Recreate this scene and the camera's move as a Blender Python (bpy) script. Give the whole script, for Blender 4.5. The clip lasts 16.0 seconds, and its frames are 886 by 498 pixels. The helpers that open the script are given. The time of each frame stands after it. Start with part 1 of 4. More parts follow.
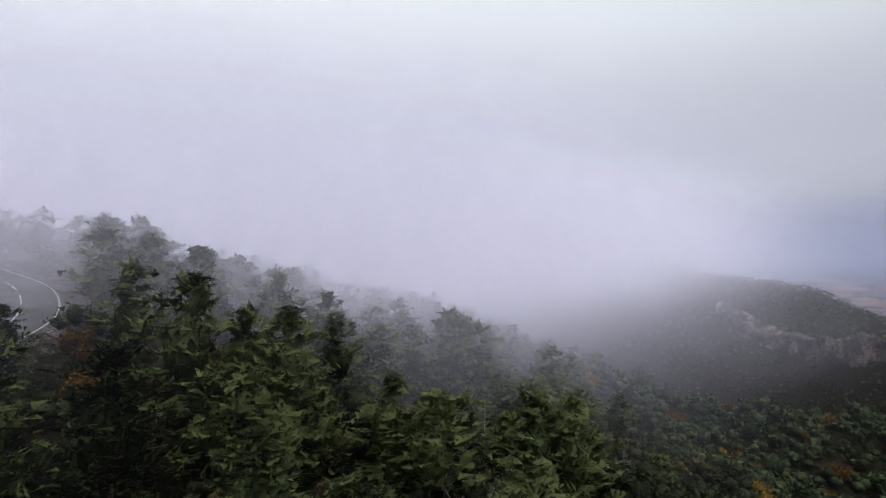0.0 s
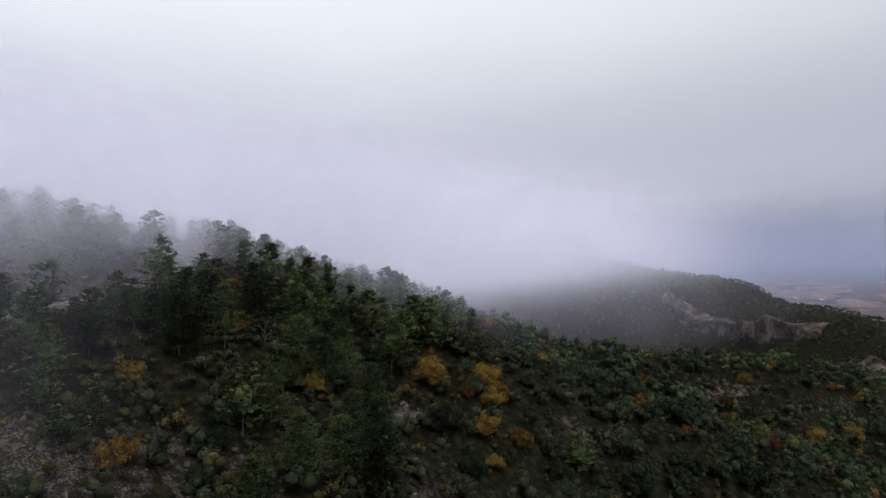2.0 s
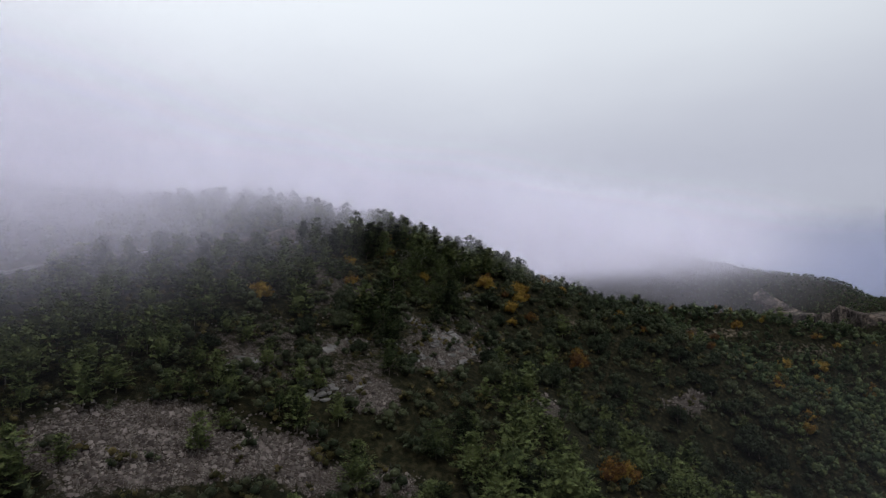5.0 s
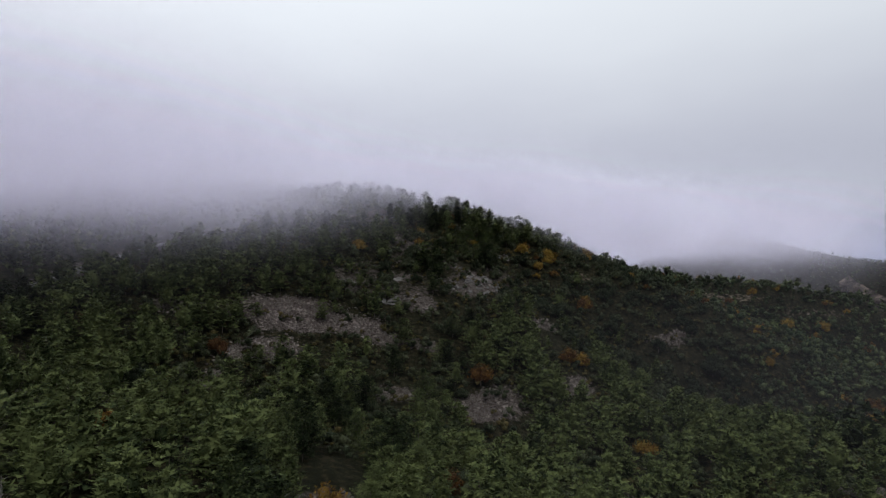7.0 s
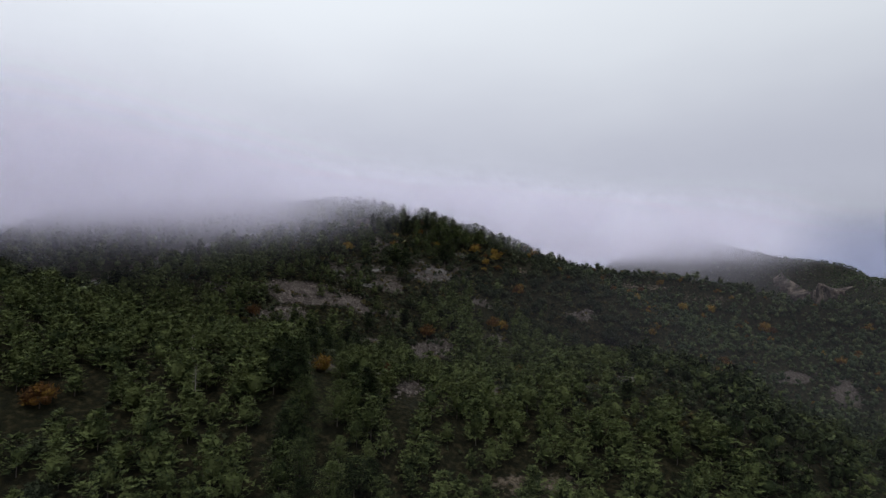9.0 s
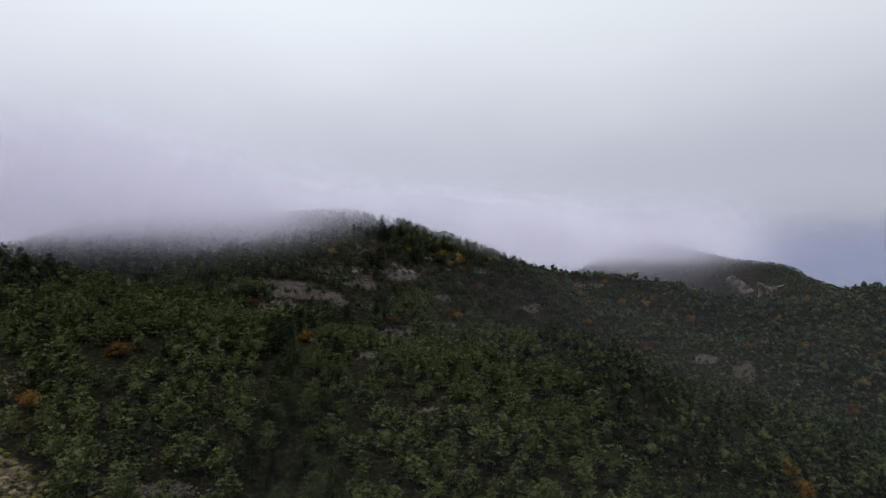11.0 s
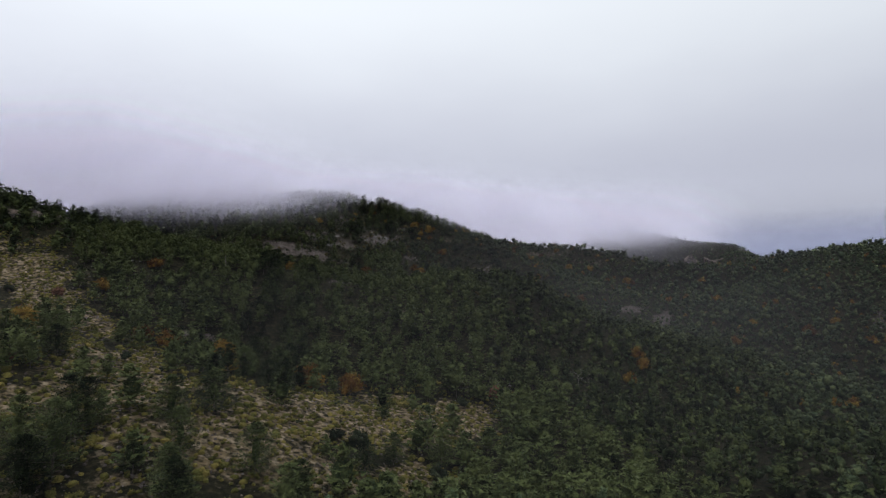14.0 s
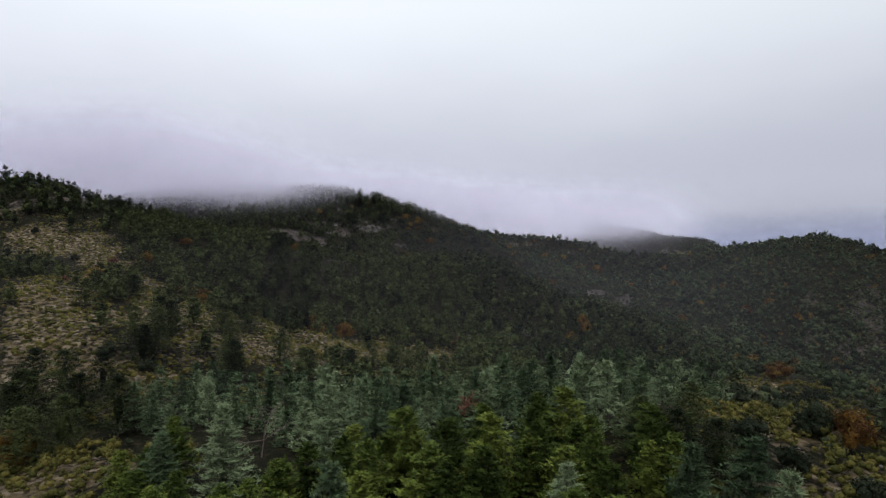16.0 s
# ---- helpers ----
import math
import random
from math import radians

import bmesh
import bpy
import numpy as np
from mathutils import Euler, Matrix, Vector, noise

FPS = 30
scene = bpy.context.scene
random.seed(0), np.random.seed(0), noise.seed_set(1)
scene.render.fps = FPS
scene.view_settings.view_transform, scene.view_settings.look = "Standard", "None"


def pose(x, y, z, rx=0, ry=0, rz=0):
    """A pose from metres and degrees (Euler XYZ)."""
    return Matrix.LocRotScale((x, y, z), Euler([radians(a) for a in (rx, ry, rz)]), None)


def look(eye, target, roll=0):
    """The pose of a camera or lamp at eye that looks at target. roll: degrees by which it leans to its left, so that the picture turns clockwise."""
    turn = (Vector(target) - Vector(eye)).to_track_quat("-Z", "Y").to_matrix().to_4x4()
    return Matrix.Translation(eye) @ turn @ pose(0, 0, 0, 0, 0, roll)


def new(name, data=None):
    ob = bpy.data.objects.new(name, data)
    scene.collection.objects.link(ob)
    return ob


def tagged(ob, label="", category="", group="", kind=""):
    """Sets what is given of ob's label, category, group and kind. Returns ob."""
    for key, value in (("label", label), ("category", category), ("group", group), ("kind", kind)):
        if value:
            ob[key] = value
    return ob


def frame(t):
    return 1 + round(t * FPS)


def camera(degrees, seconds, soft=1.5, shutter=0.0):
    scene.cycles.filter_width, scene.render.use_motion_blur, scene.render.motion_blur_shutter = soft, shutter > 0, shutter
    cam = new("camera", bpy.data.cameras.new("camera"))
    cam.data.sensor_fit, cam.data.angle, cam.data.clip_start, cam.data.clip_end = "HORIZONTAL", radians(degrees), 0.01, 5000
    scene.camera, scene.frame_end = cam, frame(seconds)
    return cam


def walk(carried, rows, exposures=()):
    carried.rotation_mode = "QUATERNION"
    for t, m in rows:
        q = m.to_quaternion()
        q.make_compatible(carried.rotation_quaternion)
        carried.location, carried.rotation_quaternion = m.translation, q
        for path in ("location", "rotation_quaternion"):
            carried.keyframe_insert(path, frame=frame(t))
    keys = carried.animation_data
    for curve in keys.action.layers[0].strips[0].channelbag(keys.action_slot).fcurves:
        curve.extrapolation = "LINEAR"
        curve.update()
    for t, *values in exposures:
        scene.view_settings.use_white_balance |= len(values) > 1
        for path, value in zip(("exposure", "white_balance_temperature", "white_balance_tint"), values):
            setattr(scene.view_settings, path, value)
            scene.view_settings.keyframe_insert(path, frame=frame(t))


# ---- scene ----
cam = camera(76.2, 16.0, soft=1.2)
METRES, EYE, TILT, LEAN, TURN = 450.0, 375.0, 1.2, 0.0, 0.0
ROWS = [
    (0.0, 0.0, 0.0, 0.0, 0.0, 0.0, -0.0),
    (0.5, 0.0057, -0.0323, -0.0023, -0.14, 0.1, -0.17),
    (1.0, 0.0126, -0.0643, -0.0058, -0.2, 0.25, -0.17),
    (1.5, 0.0195, -0.0953, -0.0075, -0.24, 0.35, -0.01),
    (2.0, 0.0255, -0.1261, -0.0077, -0.37, 0.44, 0.22),
    (2.5, 0.0313, -0.1565, -0.0076, -0.54, 0.47, 0.21),
    (3.0, 0.0377, -0.1854, -0.0073, -0.8, 0.6, 0.07),
    (3.5, 0.0434, -0.2111, -0.0086, -0.95, 0.6, -0.2),
    (4.0, 0.0511, -0.2423, -0.0194, -0.87, 1.0, 0.04),
    (4.5, 0.063, -0.2734, -0.0305, 5.08, 1.7, 0.06),
    (5.0, 0.0773, -0.302, -0.0391, 12.64, 1.87, -0.39),
    (7.5, 0.1912, -0.4521, -0.065, 24.39, 1.28, -0.97),
    (8.0, 0.2149, -0.4834, -0.0666, 24.24, 1.29, -0.96),
    (8.5, 0.2385, -0.5149, -0.0682, 24.19, 1.38, -0.89),
    (9.0, 0.2604, -0.5473, -0.0692, 24.2, 1.67, -0.87),
    (11.5, 0.3529, -0.6515, -0.0729, 23.74, 2.15, -0.51),
    (12.0, 0.3685, -0.667, -0.0757, 23.72, 2.08, -0.49),
    (12.5, 0.3849, -0.6847, -0.0881, 23.78, 2.21, -0.46),
    (13.0, 0.4021, -0.7023, -0.1003, 23.91, 2.31, -0.44),
    (13.5, 0.4193, -0.7195, -0.1124, 24.02, 2.4, -0.35),
    (14.0, 0.4355, -0.7365, -0.124, 24.08, 2.31, -0.33),
    (14.5, 0.4505, -0.7554, -0.1359, 24.11, 2.1, -0.66),
    (15.0, 0.4647, -0.7763, -0.1394, 24.05, 2.05, -0.81),
    (15.5, 0.4796, -0.7988, -0.1408, 23.99, 2.01, -0.82),
    (16.0, 0.4939, -0.819, -0.142, 23.92, 2.03, -0.74),
]
EXPOSURES = [(0.0, 0.16), (4.0, 0.08), (7.5, 0.0), (9.0, -0.02), (11.5, 0.0), (13.0, 0.06), (14.5, 0.10), (16.0, 0.11)]
walk(cam, [(t, pose(0, 0, EYE, TILT, LEAN, TURN) @ pose(METRES * x, METRES * y, METRES * z, 90 + pitch, roll, yaw)) for t, x, y, z, yaw, pitch, roll in ROWS], EXPOSURES)
scene.cycles.transparent_max_bounces = 128

# ---- world and sun: a thick overcast ----
SKY_LOW, SKY_MID, SKY_HIGH = (0.285, 0.285, 0.365, 1), (0.51, 0.525, 0.615, 1), (0.82, 0.865, 0.92, 1)
SUN_EL, SUN_ROT = radians(48), radians(200)
world = bpy.data.worlds.new("overcast")
scene.world = world
world.use_nodes = True
wn, wl = world.node_tree.nodes, world.node_tree.links
wn.clear()
w_out = wn.new("ShaderNodeOutputWorld")
w_bg = wn.new("ShaderNodeBackground")
w_sky = wn.new("ShaderNodeTexSky")
w_sky.sky_type, w_sky.sun_disc = "NISHITA", False
w_sky.sun_elevation, w_sky.sun_rotation = SUN_EL, SUN_ROT
w_dim = wn.new("ShaderNodeVectorMath")
w_dim.operation = "SCALE"
w_dim.inputs["Scale"].default_value = 0.08
w_tc = wn.new("ShaderNodeTexCoord")
w_sep = wn.new("ShaderNodeSeparateXYZ")
w_map = wn.new("ShaderNodeMapping")
w_map.inputs["Scale"].default_value = (1.3, 1.3, 3.2)
w_noise = wn.new("ShaderNodeTexNoise")
w_noise.inputs["Scale"].default_value, w_noise.inputs["Detail"].default_value = 1.6, 4
w_add = wn.new("ShaderNodeMath")
w_add.operation = "MULTIPLY_ADD"
w_add.inputs[1].default_value = 0.10
w_sub = wn.new("ShaderNodeMath")
w_sub.operation = "SUBTRACT"
w_sub.inputs[1].default_value = 0.05
w_ramp = wn.new("ShaderNodeValToRGB")
w_ramp.color_ramp.interpolation = "EASE"
w_ramp.color_ramp.elements[0].position, w_ramp.color_ramp.elements[0].color = 0.0, SKY_LOW
w_ramp.color_ramp.elements[1].position, w_ramp.color_ramp.elements[1].color = 0.46, SKY_HIGH
mid = w_ramp.color_ramp.elements.new(0.17)
mid.color = SKY_MID
w_mix = wn.new("ShaderNodeMix")
w_mix.data_type = "RGBA"
w_mix.inputs["Factor"].default_value = 0.93
wl.new(w_tc.outputs["Generated"], w_sep.inputs[0])
wl.new(w_tc.outputs["Generated"], w_map.inputs["Vector"])
wl.new(w_map.outputs[0], w_noise.inputs["Vector"])
wl.new(w_noise.outputs["Fac"], w_add.inputs[0])
wl.new(w_sep.outputs["Z"], w_add.inputs[2])
wl.new(w_add.outputs[0], w_sub.inputs[0])
wl.new(w_sub.outputs[0], w_ramp.inputs[0])
wl.new(w_sky.outputs[0], w_dim.inputs[0])
wl.new(w_dim.outputs[0], w_mix.inputs["A"])
w_side = wn.new("ShaderNodeMath")
w_side.operation = "MULTIPLY_ADD"
w_side.inputs[1].default_value, w_side.inputs[2].default_value = -0.19, 1.0
w_even = wn.new("ShaderNodeVectorMath")
w_even.operation = "SCALE"
wl.new(w_sep.outputs["X"], w_side.inputs[0])
wl.new(w_side.outputs[0], w_even.inputs["Scale"])
wl.new(w_ramp.outputs[0], w_even.inputs[0])
wl.new(w_even.outputs[0], w_mix.inputs["B"])
wl.new(w_mix.outputs["Result"], w_bg.inputs["Color"])
wl.new(w_bg.outputs[0], w_out.inputs["Surface"])
sun = new("sun", bpy.data.lights.new("sun", "SUN"))
sun.data.energy, sun.data.angle, sun.data.color = 1.15, radians(30), (1.0, 0.97, 0.93)
sun.matrix_world = look((0, 0, 400), (-40, 110, 180))


# ---- materials ----
def ramp(nodes, stops):
    r = nodes.new("ShaderNodeValToRGB")
    while len(r.color_ramp.elements) < len(stops):
        r.color_ramp.elements.new(0.5)
    for e, (p, c) in zip(r.color_ramp.elements, stops):
        e.position, e.color = p, (*c, 1)
    return r


def material(name, stops, scale, fine, rough=0.8, bump=0.0, island=0.0, per_object=0.0, bump_size=1.0, gloss=0.05, gaps=None):
    """Colour from noise at two scales in world metres, with an optional lift per leaf and per object."""
    m = bpy.data.materials.new(name)
    m.use_nodes = True
    n, l = m.node_tree.nodes, m.node_tree.links
    b = n["Principled BSDF"]
    b.inputs["Roughness"].default_value = rough
    b.inputs["Specular IOR Level"].default_value = gloss
    geo = n.new("ShaderNodeNewGeometry")
    big, small = n.new("ShaderNodeTexNoise"), n.new("ShaderNodeTexNoise")
    big.inputs["Scale"].default_value, small.inputs["Scale"].default_value = scale, fine
    big.inputs["Detail"].default_value, small.inputs["Detail"].default_value = 3, 4
    l.new(geo.outputs["Position"], big.inputs["Vector"])
    l.new(geo.outputs["Position"], small.inputs["Vector"])
    mix = n.new("ShaderNodeMath")
    mix.operation = "MULTIPLY_ADD"
    mix.inputs[1].default_value = 0.4
    half = n.new("ShaderNodeMath")
    half.operation = "MULTIPLY"
    half.inputs[1].default_value = 0.6
    l.new(big.outputs["Fac"], half.inputs[0])
    l.new(small.outputs["Fac"], mix.inputs[0])
    l.new(half.outputs[0], mix.inputs[2])
    last = mix.outputs[0]
    for amount, node, socket in ((island, geo, "Random Per Island"), (per_object, n.new("ShaderNodeObjectInfo"), "Random")):
        if amount:
            more = n.new("ShaderNodeMath")
            more.operation = "MULTIPLY_ADD"
            more.inputs[1].default_value = amount
            l.new(node.outputs[socket], more.inputs[0])
            shift = n.new("ShaderNodeMath")
            shift.operation = "SUBTRACT"
            shift.inputs[1].default_value = amount / 2
            l.new(last, shift.inputs[0])
            l.new(shift.outputs[0], more.inputs[2])
            last = more.outputs[0]
    r = ramp(n, stops)
    l.new(last, r.inputs[0])
    l.new(r.outputs[0], b.inputs["Base Color"])
    if gaps:
        # open air between needles and leaves: size per metre, share
        air, cut = n.new("ShaderNodeTexNoise"), n.new("ShaderNodeMath")
        air.inputs["Scale"].default_value, air.inputs["Detail"].default_value = gaps[0], 3
        cut.operation, cut.inputs[1].default_value = "GREATER_THAN", gaps[1]
        l.new(geo.outputs["Position"], air.inputs["Vector"])
        l.new(air.outputs["Fac"], cut.inputs[0])
        l.new(cut.outputs[0], b.inputs["Alpha"])
    if bump:
        bp = n.new("ShaderNodeBump")
        bp.inputs["Strength"].default_value, bp.inputs["Distance"].default_value = bump, bump_size
        l.new(small.outputs["Fac"], bp.inputs["Height"])
        l.new(bp.outputs[0], b.inputs["Normal"])
    return m


M_PINE = material("pine_needles", [(0.36, (0.007, 0.010, 0.005)), (0.5, (0.028, 0.039, 0.016)), (0.64, (0.077, 0.093, 0.034))], 0.16, 1.2, 0.75, island=0.25, per_object=0.30, gaps=(4.5, 0.44))
M_YOUNG = material("young_pine_needles", [(0.25, (0.017, 0.027, 0.006)), (0.5, (0.054, 0.078, 0.016)), (0.75, (0.125, 0.154, 0.030))], 0.2, 1.5, 0.75, island=0.12, per_object=0.4, gaps=(6.0, 0.46))
M_CEDAR = material("cedar_needles", [(0.2, (0.026, 0.043, 0.022)), (0.5, (0.078, 0.112, 0.057)), (0.8, (0.185, 0.232, 0.126))], 0.2, 1.5, 0.7, island=0.12, per_object=0.6, gaps=(6.0, 0.47))
M_OAK = material("evergreen_oak_leaves", [(0.25, (0.0105, 0.0145, 0.0090)), (0.5, (0.0230, 0.0300, 0.0170)), (0.75, (0.0520, 0.0600, 0.0320))], 0.14, 4.0, 0.65, island=0.3, per_object=0.4, bump=1.0, bump_size=0.25, gaps=(9.0, 0.40))
M_AUTUMN = material("autumn_leaves", [(0.2, (0.058, 0.028, 0.012)), (0.45, (0.118, 0.060, 0.014)), (0.7, (0.170, 0.112, 0.022))], 0.12, 4.0, 0.7, island=0.7, per_object=0.8, bump=1.0, bump_size=0.25, gaps=(7.0, 0.49))
M_RUST = material("withered_needles", [(0.25, (0.0700, 0.0350, 0.0210)), (0.75, (0.1470, 0.0770, 0.0525))], 0.4, 2.0, 0.8, island=0.3, bump=1.0, bump_size=0.25)
M_SCRUB = material("scrub_leaves", [(0.25, (0.036, 0.040, 0.011)), (0.5, (0.086, 0.083, 0.022)), (0.75, (0.162, 0.132, 0.038))], 0.12, 5.0, 0.75, island=0.4, bump=1.0, bump_size=0.15, gaps=(12.0, 0.38))
M_HEATH = material("heath_leaves", [(0.25, (0.022, 0.023, 0.010)), (0.5, (0.048, 0.045, 0.018)), (0.72, (0.088, 0.070, 0.028))], 0.2, 5.0, 0.75, island=0.5, bump=1.0, bump_size=0.15, gaps=(10.0, 0.42))
M_FARSCRUB = material("hill_scrub_leaves", [(0.25, (0.0160, 0.0250, 0.0140)), (0.5, (0.0350, 0.0490, 0.0250)), (0.72, (0.0720, 0.0860, 0.0380))], 0.06, 2.0, 0.75, island=0.4, bump=1.0, bump_size=0.4, gaps=(5.0, 0.38))
M_BARK = material("pine_bark", [(0.3, (0.055, 0.045, 0.040)), (0.7, (0.130, 0.110, 0.095))], 0.8, 6.0, 0.9, bump=0.5, bump_size=0.05)
M_DEADWOOD = material("bare_grey_wood", [(0.3, (0.1100, 0.1000, 0.0920)), (0.7, (0.2400, 0.2250, 0.2100))], 0.8, 6.0, 0.85)
M_PINKWOOD = material("pinkish_twigs", [(0.3, (0.120, 0.085, 0.078)), (0.7, (0.230, 0.175, 0.165))], 0.8, 6.0, 0.85)
M_ROCK = material("limestone", [(0.25, (0.042, 0.040, 0.039)), (0.5, (0.078, 0.074, 0.073)), (0.75, (0.150, 0.145, 0.142))], 0.35, 2.2, 0.9, bump=0.6, island=0.2, bump_size=0.3)
M_CLIFF = material("cliff_limestone", [(0.36, (0.014, 0.012, 0.012)), (0.5, (0.052, 0.043, 0.039)), (0.62, (0.140, 0.112, 0.094))], 0.16, 0.9, 0.9, bump=1.0, bump_size=0.6)
M_STONES = material("scree_stones", [(0.2, (0.032, 0.026, 0.025)), (0.5, (0.078, 0.066, 0.062)), (0.8, (0.156, 0.136, 0.128))], 0.3, 2.0, 0.9, island=0.5)
M_ASPHALT = material("asphalt", [(0.3, (0.060, 0.060, 0.062)), (0.7, (0.110, 0.108, 0.106))], 0.3, 5.0, 0.7, bump=0.15, bump_size=0.02)
M_PAINT = material("road_paint", [(0.3, (0.26, 0.26, 0.26)), (0.7, (0.46, 0.46, 0.45))], 1.0, 6.0, 0.7)
M_FIELD = material("ploughed_field", [(0.3, (0.090, 0.055, 0.040)), (0.7, (0.190, 0.120, 0.082))], 0.01, 0.05, 0.9, per_object=0.7)
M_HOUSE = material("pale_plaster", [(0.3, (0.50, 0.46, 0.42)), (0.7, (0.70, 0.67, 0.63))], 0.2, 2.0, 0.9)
M_ROOF = material("clay_roof", [(0.3, (0.22, 0.10, 0.07)), (0.7, (0.34, 0.18, 0.12))], 0.2, 2.0, 0.9)


def ground_material():
    """Dry grass and leaf litter, darkened for the shade among plants, that gives way to bare soil and broken stone
    where the cover (a vertex attribute) is thin.
    """
    m = bpy.data.materials.new("hillside_ground")
    m.use_nodes = True
    n, l = m.node_tree.nodes, m.node_tree.links
    b = n["Principled BSDF"]
    b.inputs["Roughness"].default_value, b.inputs["Specular IOR Level"].default_value = 0.95, 0.1
    geo = n.new("ShaderNodeNewGeometry")

    def noise_at(scale, detail=4):
        t = n.new("ShaderNodeTexNoise")
        t.inputs["Scale"].default_value, t.inputs["Detail"].default_value = scale, detail
        l.new(geo.outputs["Position"], t.inputs["Vector"])
        return t.outputs["Fac"]

    # near black: the shade between bushes and trees is put into this colour
    shaded_litter = ramp(n, [(0.3, (0.005, 0.006, 0.003)), (0.5, (0.011, 0.011, 0.005)), (0.68, (0.032, 0.026, 0.013))])
    l.new(noise_at(0.9, 8), shaded_litter.inputs[0])
    far = ramp(n, [(0.35, (0.018, 0.024, 0.022)), (0.5, (0.036, 0.040, 0.034)), (0.65, (0.085, 0.068, 0.050))])
    l.new(noise_at(0.006, 5), far.inputs[0])
    cells = n.new("ShaderNodeTexVoronoi")
    cells.inputs["Scale"].default_value = 7.0
    l.new(geo.outputs["Position"], cells.inputs["Vector"])
    tone = n.new("ShaderNodeSeparateColor")
    l.new(cells.outputs["Color"], tone.inputs[0])
    stone = ramp(n, [(0.0, (0.024, 0.018, 0.015)), (0.55, (0.050, 0.040, 0.035)), (1.0, (0.135, 0.122, 0.115))])
    l.new(tone.outputs["Red"], stone.inputs[0])
    dry = ramp(n, [(0.3, (0.075, 0.058, 0.026)), (0.48, (0.150, 0.112, 0.060)), (0.62, (0.270, 0.215, 0.150))])
    l.new(noise_at(0.7, 6), dry.inputs[0])
    cover = n.new("ShaderNodeAttribute")
    cover.attribute_name = "bare"
    sep = n.new("ShaderNodeSeparateColor")
    l.new(cover.outputs["Color"], sep.inputs[0])
    edge = n.new("ShaderNodeMath")
    edge.operation = "MULTIPLY_ADD"
    edge.inputs[1].default_value = 1.1
    edge.inputs[2].default_value = -0.55
    l.new(noise_at(0.8, 5), edge.inputs[0])
    total = n.new("ShaderNodeMath")
    total.operation = "ADD"
    l.new(edge.outputs[0], total.inputs[0])
    l.new(sep.outputs["Red"], total.inputs[1])
    crisp = n.new("ShaderNodeMapRange")
    crisp.inputs["From Min"].default_value, crisp.inputs["From Max"].default_value = 0.38, 0.6
    l.new(total.outputs[0], crisp.inputs["Value"])
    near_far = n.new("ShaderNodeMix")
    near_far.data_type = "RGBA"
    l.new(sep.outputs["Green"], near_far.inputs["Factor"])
    l.new(shaded_litter.outputs[0], near_far.inputs["A"])
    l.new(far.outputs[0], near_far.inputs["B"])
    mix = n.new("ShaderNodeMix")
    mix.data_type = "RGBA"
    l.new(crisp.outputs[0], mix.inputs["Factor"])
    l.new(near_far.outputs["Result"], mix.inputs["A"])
    earth = n.new("ShaderNodeMix")
    earth.data_type = "RGBA"
    l.new(sep.outputs["Blue"], earth.inputs["Factor"])
    l.new(stone.outputs[0], earth.inputs["A"])
    l.new(dry.outputs[0], earth.inputs["B"])
    l.new(earth.outputs["Result"], mix.inputs["B"])
    l.new(mix.outputs["Result"], b.inputs["Base Color"])
    bp = n.new("ShaderNodeBump")
    bp.inputs["Strength"].default_value, bp.inputs["Distance"].default_value = 0.7, 0.25
    l.new(cells.outputs["Distance"], bp.inputs["Height"])
    l.new(bp.outputs[0], b.inputs["Normal"])
    return m


